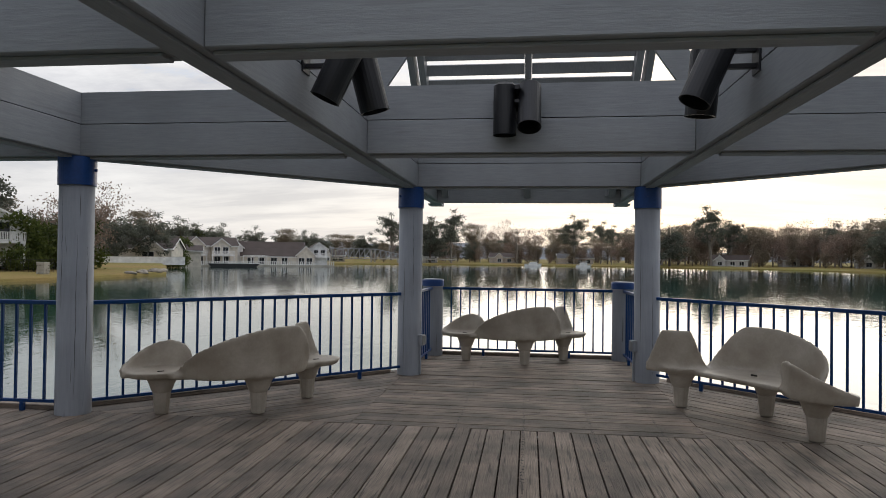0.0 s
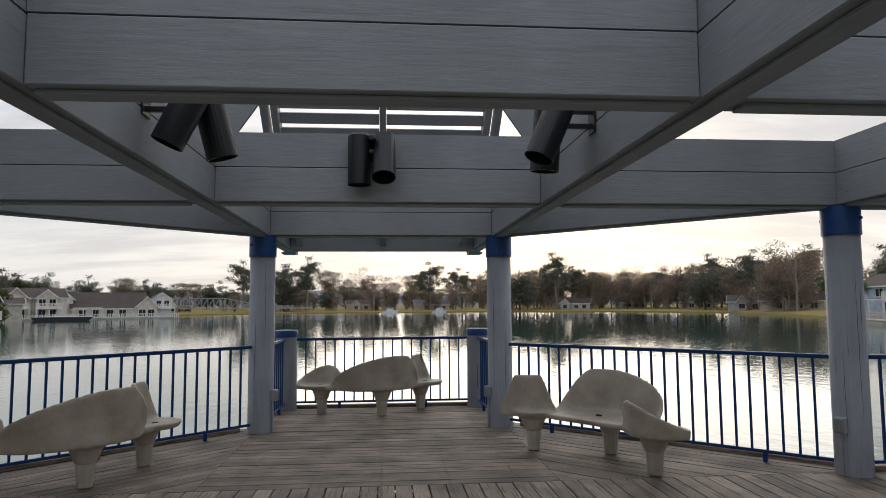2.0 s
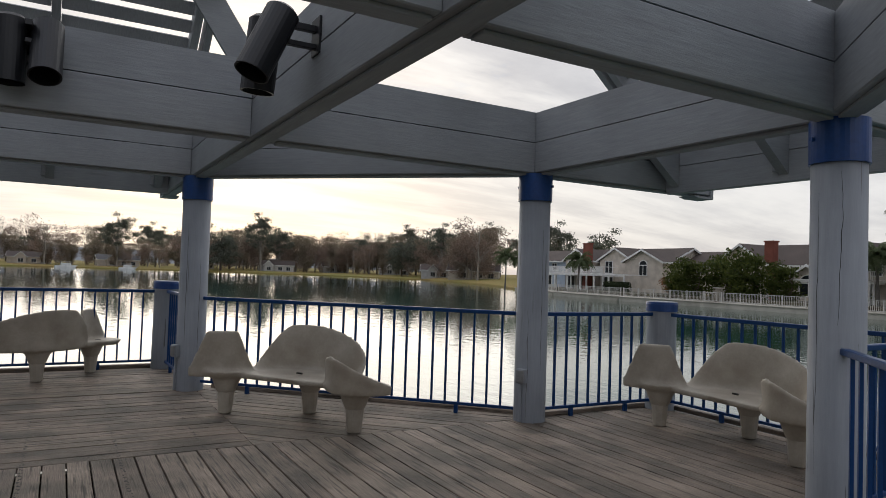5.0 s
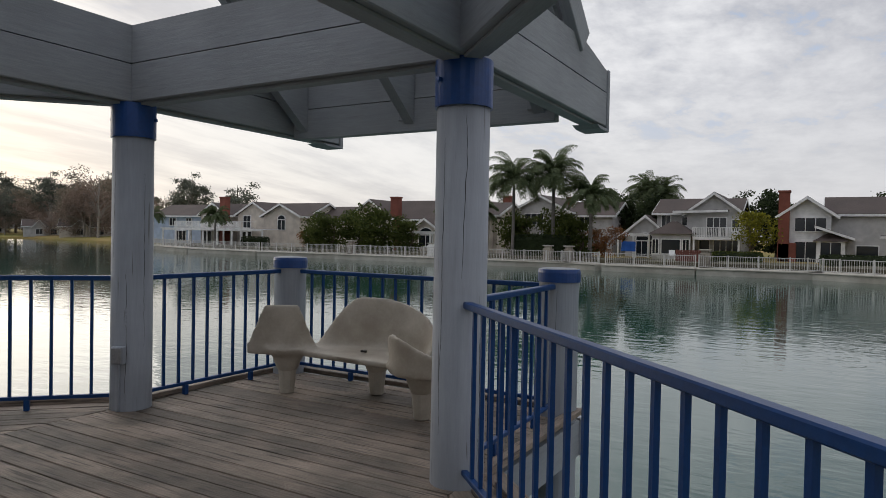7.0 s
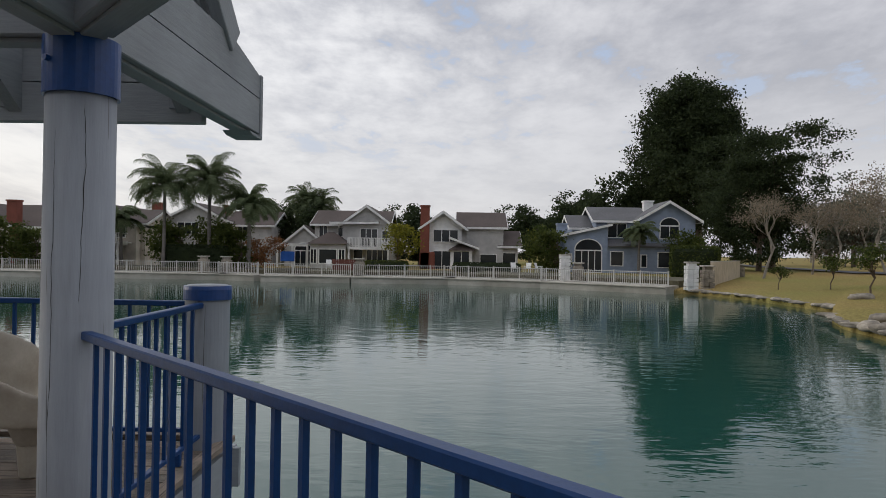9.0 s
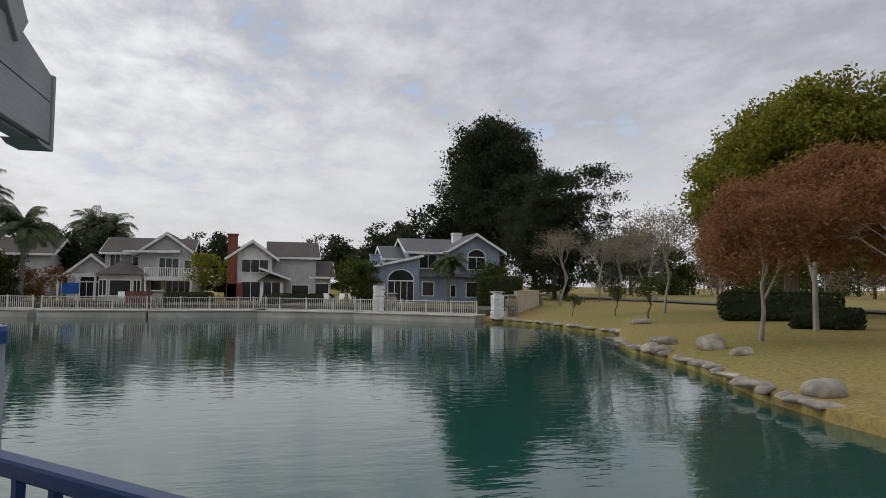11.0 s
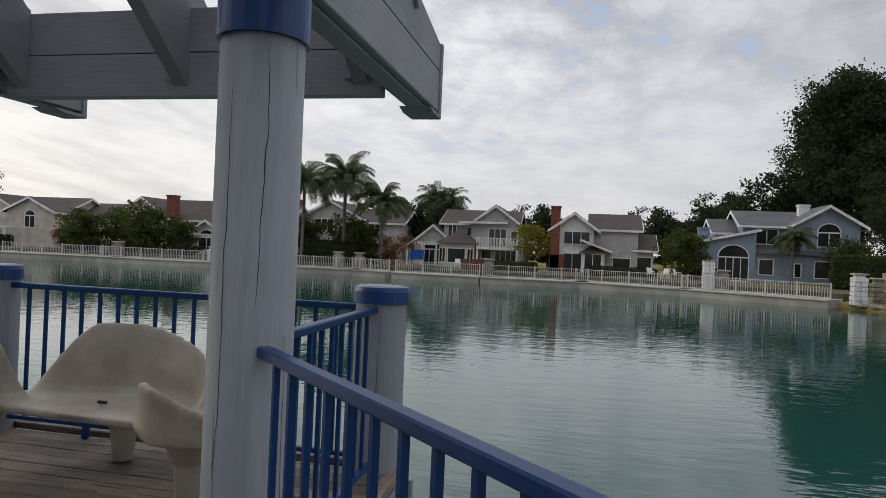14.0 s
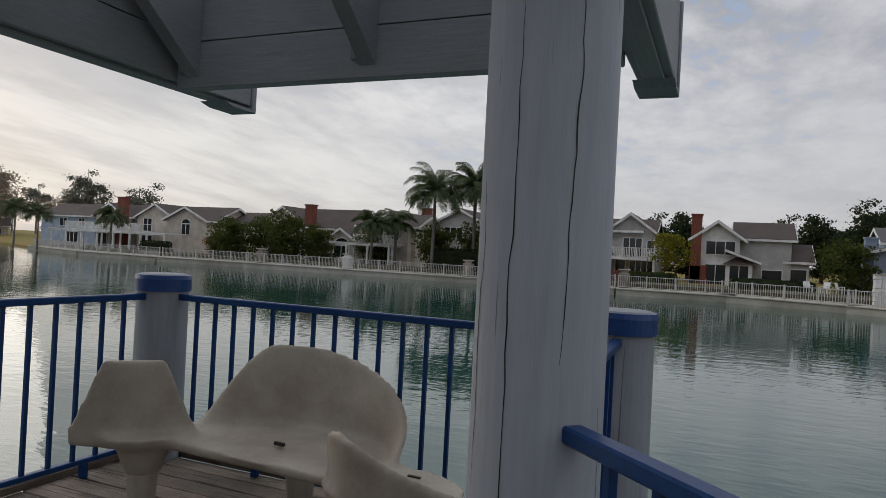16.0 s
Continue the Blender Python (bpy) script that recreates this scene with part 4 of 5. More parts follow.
def build_pillar(x, y, hgt, mat, label, w=0.8):
    p = thing("pillar", label, "pillar", "garden pillars", at=pose(x, y, WATER_Z + 0.3))
    bm = bmesh.new()
    rr = random.Random(int(x * 7 + y * 13))
    n = int(hgt / 0.3)
    for k in range(n):
        for s in range(4):
            a = s * 90
            for c in (-0.25, 0.25):
                jx = rr.uniform(-0.03, 0.03)
                add_box(bm, w / 2 - 0.2, w / 2 + rr.uniform(-0.02, 0.03), c * w - 0.24 * w + jx, c * w + 0.24 * w + jx, 0.3 * k, 0.3 * k + rr.uniform(0.24, 0.29), pose(0, 0, 0, 0, 0, a), bevel=0.02)
    add_box(bm, -w / 2 + 0.12, w / 2 - 0.12, -w / 2 + 0.12, w / 2 - 0.12, 0, hgt)
    part("masonry", bm, mat, p)
    part("cap", box_bm(-w / 2 - .03, w / 2 + .03, -w / 2 - .03, w / 2 + .03, hgt - .05, hgt + .06, bevel=.02), CONC, p)


for x, y in ((59.9, 5.6), (56.4, -13.0), (61.6, 18.0), (50.6, -21.4), (61.8, 44.0), (61.9, 20.2), (65.0, -29.6)):
    build_pillar(x, y, 1.75, STONE, "rough grey stone garden pillar")
build_pillar(49.9, -20.0, 2.0, WHITE, "white painted garden pillar")
build_pillar(57.0, -12.0, 2.4, WHITE, "white painted garden pillar")
build_pillar(61.4, 33.0, 1.7, WHITE, "white painted garden pillar")
m, ln = along((51.3, -22.0), (64.6, -29.4), WATER_Z)
gw = thing("garden_wall", "beige plastered garden wall beside the lawn", "garden wall", at=m)
part("wall_body", box_bm(0, ln, -0.12, 0.12, 0.2, 2.35), WALLS["beige_wall"], gw)
part("coping", box_bm(0, ln, -0.16, 0.16, 2.352, 2.42, bevel=0.02), CONC, gw)


# ---- houses ----
class House:
    """Builds a house in its own frame: x to the right as seen from the lake, y away from it, z up from its ground."""

    def __init__(self, at, label, wall, roof=ROOF):
        self.ob = thing("house", label, "house", "lakeside houses", at=at)
        self.wall, self.roof = WALLS[wall], roof

    def block(self, x0, x1, y0, y1, eave, ridge, front=True, wall=None, over=0.45, z0=-0.5):
        """A gabled block; front: the gable looks at the lake, else the ridge runs across."""
        bm = bmesh.new()
        a0, a1, b0, b1 = (x0, x1, y0, y1) if front else (y0, y1, -x1, -x0)
        mt = Matrix.Identity(4) if front else Matrix.Rotation(radians(90), 4, "Z")
        mid = (a0 + a1) / 2
        add_prism(bm, [(a0, z0), (a1, z0), (a1, eave), (mid, ridge), (a0, eave)], b0, b1, mt)
        part("wall", bm, wall or self.wall, self.ob)
        th, sl = 0.16, (ridge - eave) / (mid - a0)
        dz = th * math.sqrt(1 + sl * sl)
        for sgn, edge in ((-1, a0), (1, a1)):
            e, ez = edge + sgn * over, eave - sl * over
            bm = bmesh.new()
            add_prism(bm, [(mid, ridge + 0.01), (e, ez + 0.01), (e, ez + dz), (mid, ridge + dz)], b0 - over, b1 + over, mt)
            part("roof", bm, self.roof, self.ob)
            bm = bmesh.new()
            for yy0, yy1 in ((b0 - over - 0.06, b0 - over - 0.01), (b1 + over + 0.01, b1 + over + 0.06)):
                add_prism(bm, [(mid, ridge - 0.14), (e, ez - 0.14), (e, ez + dz - .03), (mid, ridge + dz - .03)], yy0, yy1, mt)
            add_box(bm, min(e, e + sgn * .05), max(e, e + sgn * .05), b0 - over, b1 + over, ez - 0.1, ez + dz - .04, mt)
            part("fascia", bm, WHITE, self.ob, "white roof fascia")

    def hip(self, x0, x1, y0, y1, eave, top, over=0.35, wall=None):
        part("wall", box_bm(x0, x1, y0, y1, -0.5, eave), wall or self.wall, self.ob)
        bm = bmesh.new()
        x0, x1, y0, y1 = x0 - over, x1 + over, y0 - over, y1 + over
        base = [bm.verts.new(v) for v in ((x0, y0, eave - .08), (x1, y0, eave - .08), (x1, y1, eave - .08), (x0, y1, eave - .08))]
        tp = [bm.verts.new(v) for v in (((x0 + x1) / 2 - .3, (y0 + y1) / 2, top), ((x0 + x1) / 2 + .3, (y0 + y1) / 2, top))]
        for f in ((base[0], base[1], tp[1], tp[0]), (base[1], base[2], tp[1]), (base[2], base[3], tp[0], tp[1]), (base[3], base[0], tp[0]), (base[3], base[2], base[1], base[0])):
            bm.faces.new(f)
        part("roof", bm, self.roof, self.ob)

    def shed(self, x0, x1, y0, y1, z0, z1, th=0.18):
        bm = bmesh.new()
        add_prism(bm, [(x0, z0), (x1, z1), (x1, z1 + th), (x0, z0 + th)], y0, y1)
        part("roof", bm, self.roof, self.ob)
        bm = bmesh.new()
        add_prism(bm, [(x0, z0 - .1), (x1, z1 - .1), (x1, z1 + th - .03), (x0, z0 + th - .03)], y0 - 0.06, y0 - 0.01)
        part("fascia", bm, WHITE, self.ob, "white roof fascia")

    def window(self, x, z, w, hgt, y, panes=2, arch=False, name="window"):
        """A window set in the wall that faces the lake at depth y; x its middle, z its sill."""
        f = 0.09
        bm = bmesh.new()
        add_box(bm, x - w / 2 - f, x - w / 2, y - 0.09, y + 0.03, z - f, z + hgt + (0 if arch else f))
        add_box(bm, x + w / 2, x + w / 2 + f, y - 0.09, y + 0.03, z - f, z + hgt + (0 if arch else f))
        add_box(bm, x - w / 2, x + w / 2, y - 0.11, y + 0.03, z - f, z)
        add_box(bm, x - w / 2, x + w / 2, y - 0.09, y + 0.03, z + hgt - (0.04 if arch else 0), z + hgt + f)
        for k in range(1, panes):
            xx = x - w / 2 + w * k / panes
            add_box(bm, xx - 0.035, xx + 0.035, y - 0.08, y + 0.02, z, z + hgt)
        if arch:
            n, r0, r1 = 12, w / 2, w / 2 + f * 1.3
            for k in range(n):
                a0, a1 = math.pi * k / n, math.pi * (k + 1) / n
                pts = [(x + r * math.cos(a), z + hgt + .09 + r * 0.8 * math.sin(a)) for r, a in ((r0, a0), (r1, a0), (r1, a1), (r0, a1))]
                add_prism(bm, pts, y - 0.09, y + 0.03)
        fr = part(name, bm, WHITE, self.ob, "white framed " + name)
        bm = bmesh.new()
        add_box(bm, x - w / 2, x + w / 2, y - 0.035, y + 0.01, z, z + hgt)
        if arch:
            add_prism(bm, [(x + w / 2 * math.cos(math.pi * k / 12), z + hgt + .09 + w / 2 * 0.8 * math.sin(math.pi * k / 12)) for k in range(13)], y - 0.035, y + 0.01)
        part("pane", bm, GLASS, fr, "dark glass pane")

    def chimney(self, x, y, w, top, mat, z0=-0.4):
        ch = part("chimney", box_bm(x - w / 2, x + w / 2, y - w * 0.4, y + w * 0.4, z0, top), mat, self.ob)
        part("chimney_cap", box_bm(x - w / 2 - .08, x + w / 2 + .08, y - w * .4 - .08, y + w * .4 + .08, top - .12, top + .06), mat, ch)

    def balcony(self, x0, x1, y0, y1, floor, posts=2):
        b = part("balcony", box_bm(x0, x1, y0, y1, floor - 0.3, floor), WHITE, self.ob, "white balcony")
        bm = bmesh.new()
        for za, zb in ((0.95, 1.03), (0.08, 0.14)):
            add_box(bm, x0, x1, y0, y0 + .06, floor + za, floor + zb)
            add_box(bm, x0, x0 + .06, y0, y1, floor + za, floor + zb)
            add_box(bm, x1 - .06, x1, y0, y1, floor + za, floor + zb)
        n = int((x1 - x0) / 0.17)
        for k in range(n + 1):
            xx = x0 + .03 + (x1 - x0 - .06) * k / n
            wd = 0.06 if k % 8 == 0 else 0.034
            add_box(bm, xx - wd, xx + wd, y0, y0 + .05, floor, floor + 1.0)
        part("balustrade", bm, WHITE, b)
        for k in range(posts):
            xx = x0 + .12 + (x1 - x0 - .24) * k / max(1, posts - 1)
            part("balcony_post", box_bm(xx - .09, xx + .09, y0 + .05, y0 + .23, -0.5, floor - .3), WHITE, self.ob)

    def pergola(self, x0, x1, y0, y1, top, posts=3):
        bm = bmesh.new()
        add_box(bm, x0, x1, y0, y0 + .12, top - .2, top)
        n = int((x1 - x0) / 0.6)
        for k in range(n + 1):
            xx = x0 + (x1 - x0) * k / n
            add_box(bm, xx - .04, xx + .04, y0 - .3, y1, top + .002, top + .14)
        pg = part("pergola", bm, WHITE, self.ob, "white timber pergola")
        for k in range(posts):
            xx = x0 + .1 + (x1 - x0 - .2) * k / max(1, posts - 1)
            part("pergola_post", box_bm(xx - .1, xx + .1, y0, y0 + .2, -0.5, top - .2), WHITE, pg)


def house_at(x, y=0.0, z=-0.42, turn=0.0):
    return pose(x, y, z, 0, 0, -90 + turn)


# grey house with a balcony
hs = House(house_at(77), "grey two-storey house with a white balcony", "grey")
hs.block(-13.6, -5.2, 1.2, 9, 5.0, 6.6, front=False)
hs.block(-10.2, -4.7, 0.4, 8, 5.0, 7.0)
hs.block(-17.2, -12.6, 1.6, 8, 2.7, 4.6)
hs.hip(-13.4, -9.4, -2.0, 1.4, 2.7, 4.0)
hs.shed(-11.6, -6.0, -0.4, 0.4, 5.0, 5.1)
hs.balcony(-9.2, -4.6, -2.1, 0.4, 2.35)
hs.window(-7.2, 2.4, 1.9, 2.0, 0.4, 3, name="door")
hs.window(-5.3, 3.0, 0.7, 1.2, 0.4, 1)
hs.window(-12.6, 3.4, 0.9, 1.3, 1.2, 2)
hs.window(-10.6, 3.6, 0.5, 0.9, 1.2, 1)
hs.window(-11.4, 0.5, 1.9, 1.5, -2.0, 1)
hs.window(-13.0, 0.5, 0.6, 1.5, -2.0, 2)
hs.window(-9.85, 0.5, 0.6, 1.5, -2.0, 2)
hs.window(-15.0, 0.1, 2.0, 1.7, 1.6, 3, arch=True, name="door")
hs.window(-8.4, 0.0, 1.0, 2.0, 0.4, 1, name="door")
hs.window(-6.2, 0.0, 2.4, 2.0, 0.4, 4, name="door")
hs.pergola(-17.4, -13.8, -1.2, 1.6, 2.5)
# white house with a brick chimney
hs = House(house_at(77), "white-sided house with a red brick chimney", "white")
hs.block(-0.8, 3.4, 0.0, 8, 4.9, 6.4, over=0.7)
hs.block(3.2, 8.2, 1.2, 9, 4.9, 6.6, front=False, wall=WALLS["grey"])
hs.block(8.0, 9.9, 1.6, 8, 2.8, 4.4, front=False, wall=WALLS["grey"])
hs.hip(2.2, 4.6, -1.4, 0.6, 2.2, 2.9)
hs.shed(2.0, 5.4, -1.6, 1.2, 3.5, 2.3)
hs.chimney(-0.75, -0.3, 1.0, 7.1, BRICK)
part("chimney_base", box_bm(-1.3, 0.4, -0.7, 0.0, -0.4, 1.9, bevel=0.1), BRICK, hs.ob)
hs.window(1.6, 3.1, 2.7, 1.3, 0.0, 3)
hs.window(1.2, 0.0, 1.9, 2.0, 0.0, 2, name="door")
hs.window(3.4, 0.6, 1.7, 1.4, -1.4, 2)
hs.window(6.5, 0.4, 1.8, 1.3, 1.2, 1)
hs.window(8.9, 0.2, 1.5, 1.7, 1.6, 1, name="door")
# blue house with an arched window
hs = House(house_at(72), "slate-blue house with white arched windows", "blue", ROOF_G)
hs.block(22.2, 27.9, 0.0, 8, 5.8, 7.5, over=0.6)
hs.block(17.8, 23.0, 1.2, 9, 5.6, 7.1, front=False)
hs.block(15.6, 18.2, 3.2, 9, 4.9, 6.2, front=False)
part("wall", box_bm(14.2, 18.6, -0.8, 6, -0.5, 3.7), hs.wall, hs.ob)
hs.shed(13.6, 19.0, -1.2, 6, 3.75, 5.0)
bm = bmesh.new()
add_prism(bm, [(14.2, 3.7), (18.6, 3.7), (18.6, 4.85)], -0.8, -0.6)
part("wall", bm, hs.wall, hs.ob)
bm = bmesh.new()
add_prism(bm, [(-1.0, 2.7), (1.3, 3.5), (1.3, 3.65), (-1.0, 2.85)], -28.2, -18.6, Matrix.Rotation(radians(90), 4, "Z"))
part("roof", bm, ROOF_G, hs.ob)
part("wall", box_bm(18.6, 27.9, -0.6, 0.4, -0.5, 2.7), hs.wall, hs.ob)
hs.chimney(14.0, 0.5, 1.0, 5.1, WALLS["blue"])
hs.chimney(24.0, 4.0, 1.0, 7.9, WHITE, 6.5)
hs.window(16.6, 0.1, 2.7, 2.2, -0.8, 4, arch=True, name="door")
hs.window(14.6, 0.6, 0.5, 1.3, -0.8, 1)
hs.window(25.2, 3.7, 1.9, 1.3, 0.0, 2, arch=True)
hs.window(20.0, 3.8, 1.9, 1.4, 1.2, 2)
hs.window(19.6, 0.8, 1.2, 1.4, -0.6, 1)
hs.window(25.4, 0.7, 3.0, 1.5, -0.6, 1)
hs.window(22.4, 0.7, 0.5, 1.2, -0.6, 1)
# house behind the palms
hs = House(house_at(78), "grey-tan gabled house behind tall palms", "grey")
hs.block(-31.5, -24.0, 0.6, 9, 5.2, 7.1)
hs.block(-37.5, -31.0, 2, 9, 4.4, 6.0, front=False, wall=WALLS["tan"])
hs.block(-24.2, -19.0, 1.4, 9, 4.8, 6.4, front=False)
hs.shed(-34.2, -29.6, -2.0, 0.6, 2.3, 3.3)
hs.window(-28.6, 3.6, 2.4, 1.3, 0.6, 3)
hs.window(-22.4, 3.6, 1.2, 1.2, 1.4, 2)
hs.window(-28.0, 0.2, 2.4, 1.9, 0.6, 3, name="door")
hs.chimney(-33.3, 3, 1.1, 7.3, BRICK)
hs.chimney(-25.4, 5.0, 0.9, 7.2, BRICK)
# tan house with a long roof
hs = House(house_at(75), "tan house with a long brown roof and brick chimney", "tan")
hs.block(-54.5, -47.5, 0.0, 9, 4.3, 6.6)
hs.block(-62, -53, 2, 10, 4.0, 5.9, front=False)
hs.block(-49, -41.0, 0.8, 9, 4.2, 6.6, front=False)
hs.chimney(-47.2, 0.5, 1.2, 7.0, BRICK)
hs.window(-52, 2.8, 2.4, 1.2, 0.0, 3)
hs.window(-58.5, 3.0, 1.4, 1.0, 2.0, 2)
hs.window(-44.3, 2.8, 1.0, 1.2, 0.8, 2)
hs.window(-51, 0.2, 1.6, 1.6, 0.0, 2)
# house with a white pergola and balcony
hs = House(house_at(72), "tan house with a white balcony and pergola", "tan")
hs.block(-38.5, -31.0, 1.0, 9, 4.6, 6.1, front=False)
hs.block(-36.0, -31.5, 0.0, 8, 4.5, 6.2)
hs.balcony(-37.6, -32.4, -2.0, 0.2, 2.4, 3)
hs.pergola(-43.0, -32.0, -3.6, 0.0, 2.3, 5)
hs.block(-43.0, -38.3, 0.5, 7, 2.5, 4.0)
hs.window(-35.6, 2.6, 1.6, 1.8, 0.0, 2, name="door")
hs.window(-33.2, 3.0, 1.0, 1.2, 0.0, 2)
hs.window(-35, 0.1, 2.6, 1.9, 0.0, 3, name="door")
hs.window(-40.6, 0.6, 2.0, 1.4, 0.5, 2, arch=True)
# wide cream house with a white balcony
hs = House(house_at(72), "wide cream house with a white balcony and pergola", "tan")
hs.block(-84, -62, 3.0, 11, 4.6, 6.4, front=False)
hs.block(-82.5, -76.5, 1.0, 8, 4.6, 6.3)
hs.block(-75, -68, 1.6, 8, 4.6, 6.4)
hs.block(-68, -61, 0.0, 9, 4.4, 6.0)
hs.balcony(-85, -70.5, -2.0, 1.0, 2.5, 5)
hs.pergola(-85, -64, -4.2, -1.0, 2.3, 8)
hs.chimney(-76.6, 0.5, 1.2, 7.2, BRICK)
for xx in (-81, -78.5, -73):
    hs.window(xx, 2.6, 1.5, 1.8, 1.0 if xx < -76 else 1.6, 2, name="door")
    hs.window(xx, 0.1, 1.8, 1.9, 1.0 if xx < -76 else 1.6, 2, name="door")
hs.window(-64.5, 2.4, 1.4, 1.4, 0.0, 2, arch=True)
# pale blue house beyond
hs = House(house_at(75), "pale blue house with a brown roof", "pale_blue")
hs.block(-98, -86, 1.0, 9, 4.6, 6.4, front=False)
hs.window(-93, 2.9, 1.6, 1.2, 1.0, 2)
hs.window(-89, 2.9, 1.2, 1.2, 1.0, 2)
hs.window(-91, 0.3, 2.6, 1.7, 1.0, 3, name="door")

# small things in the gardens
BLUE_CLOTH = material("blue_cloth", (0.02, 0.12, 0.5), 0.8, vary=0.1)
RED_WOOD = material("red_stained_boards", (0.16, 0.055, 0.04), 0.8, vary=0.25, grain=(12, 12, 1), fine=20, bump=0.3)
banner = thing("banner", "bright blue cloth hung under a pergola", "cloth", at=house_at(75.4, 16.0, 0.75))
bm = bmesh.new()
bmesh.ops.create_grid(bm, x_segments=10, y_segments=6, size=0.5)
bmesh.ops.transform(bm, matrix=Matrix.Rotation(radians(90), 4, "X") @ Matrix.Diagonal((1.6, 1.1, 1, 1)), verts=bm.verts)
for v in bm.verts:
    v.co.y += 0.06 * math.sin(v.co.x * 9) * (0.6 - v.co.z)
bmesh.ops.solidify(bm, geom=bm.faces[:], thickness=0.02)
part("cloth", bm, BLUE_CLOTH, banner)
for sgn in (-1, 1):
    part("hanging_pole", box_bm(sgn * 0.82 - 0.03, sgn * 0.82 + 0.03, -0.03, 0.03, -1.4, 1.0), WHITE, banner)
screen = thing("garden_screen", "low red-brown boarded screen behind the fence", "screen", at=house_at(64.2, 7.4, WATER_Z + 0.9))
for k in range(14):
    part("board", box_bm(-1.4 + 0.2 * k, -1.22 + 0.2 * k, -0.02, 0.02, 0, 1.05), RED_WOOD, screen)
part("cross_rail", box_bm(-1.42, 1.4, 0.021, 0.07, 0.75, 0.85), RED_WOOD, screen)


def build_garden_chair():
    chair = thing("garden_chair", "white plastic garden chair on the terrace", "chair", "garden chairs")
    part("seat", box_bm(-0.27, 0.27, -0.25, 0.25, 0.38, 0.43, bevel=0.015), WHITE, chair)
    bm = box_bm(-0.27, 0.27, -0.02, 0.02, 0.0, 0.55, m=pose(0, 0.25, 0.42, -14, 0, 0), bevel=0.012)
    part("backrest", bm, WHITE, chair)
    for sx in (-0.24, 0.24):
        part("armrest", box_bm(sx - 0.03, sx + 0.03, -0.25, 0.28, 0.60, 0.64, bevel=0.01), WHITE, chair)
        for sy in (-0.22, 0.22):
            part("leg", box_bm(sx - 0.025, sx + 0.025, sy - 0.025, sy + 0.025, 0.0, 0.60), WHITE, chair)
    return chair


chair0 = build_garden_chair()
for i, (x, y, turn) in enumerate(((66.5, -8.6, 20), (66.2, -9.8, -30), (66.8, -11.0, 60), (66.5, 9.6, 10))):
    m = pose(x, y, WATER_Z + 0.92, 0, 0, -90 + turn)
    if i == 0:
        chair0.matrix_world = m
    else:
        copy_thing(chair0, m)

# ---- the far west bank: white houses on the water, a footbridge, hills ----
def at_bearing(bearing, dist, turn=0.0, dz=0.0):
    """Stands a house at a bearing and distance, its front to the pavilion."""
    x, y = dist * math.cos(radians(bearing)), -4.4 + dist * math.sin(radians(bearing))
    return pose(x, y, max(ground_z(x, y), WATER_Z + 0.3) + dz, 0, 0, bearing - 90 + turn)


hs = House(at_bearing(117.2, 190, 8), "cream two-storey waterside house with white balconies", "cream")
hs.block(-11, 10, 2, 12, 5.2, 7.4, front=False)
hs.block(-3.5, 1.0, -0.5, 6, 5.2, 7.4)
hs.block(3.0, 7.5, -0.5, 6, 5.2, 7.0)
hs.balcony(-4.2, 1.4, -2.4, -0.5, 2.7, 3)
hs.balcony(2.6, 8.4, -2.4, -0.5, 2.7, 3)
for xx in (-2.4, -0.2, 4.2, 6.4):
    hs.window(xx, 0.2, 1.5, 2.0, -0.5, 2, name="door")
    hs.window(xx, 3.0, 1.4, 1.7, -0.5, 2)
for xx in (-9.4, -6.4):
    hs.window(xx, 0.5, 1.8, 1.5, 2, 2)
hs = House(at_bearing(110.9, 200, 4), "long waterside house with a large brown roof", "cream")
hs.block(-11.5, 7, 2, 13, 3.0, 6.6, front=False)
hs.block(-11, 5.5, -1.0, 6, 2.5, 4.6, front=False)
hs.block(4.5, 9.5, -1.5, 6, 3.0, 5.4)
hs.block(8.6, 13.5, 1.0, 8, 4.9, 6.6, wall=WALLS["white"])
hs.block(-14.5, -10.6, 0.5, 8, 5.0, 6.8, wall=WALLS["white"])
hs.balcony(9.0, 14.2, -0.8, 1.0, 2.5, 3)
hs.pergola(-10.5, -4.0, -3.0, -1.0, 2.6, 4)
for xx in (-8.5, -5.5, -2.0, 1.0, 5.8, 8.0):
    hs.window(xx, 0.2, 1.6, 1.8, -1.0 if xx < 4 else -1.5, 2, name="door")
for xx in (10.2, 12.2):
    hs.window(xx, 2.9, 1.2, 1.5, 1.0, 2)
hs = House(at_bearing(122.4, 150, -20), "low cream house with a brown gabled roof", "cream")
hs.block(-8, 8, 1, 9, 2.8, 4.8, front=False)
hs.block(1.5, 7.0, -1.5, 5, 2.8, 5.2)
hs.window(4.2, 0.4, 2.2, 1.6, -1.5, 2)
hs.window(-3.5, 0.5, 2.0, 1.4, 1, 2)
hs = House(at_bearing(118.8, 172, 0), "low cream house beside a round tree", "cream")
hs.block(-5, 5, 1, 9, 3.6, 4.8, front=False)
hs.window(-1.5, 1.6, 1.4, 1.2, 1, 2)
hs = House(at_bearing(132.0, 92, 12, 1.0), "white gabled house with a glazed upper storey", "white")
hs.block(-6, 4.5, 0.0, 9, 4.6, 7.4)
hs.balcony(-4.5, 4.2, -1.6, 0.0, 2.4, 3)
hs.window(1.2, 2.6, 3.4, 1.9, 0.0, 3)
hs.window(-3.0, 2.7, 1.4, 1.7, 0.0, 2)
hs.window(0.5, 0.2, 3.0, 1.9, 0.0, 3, name="door")
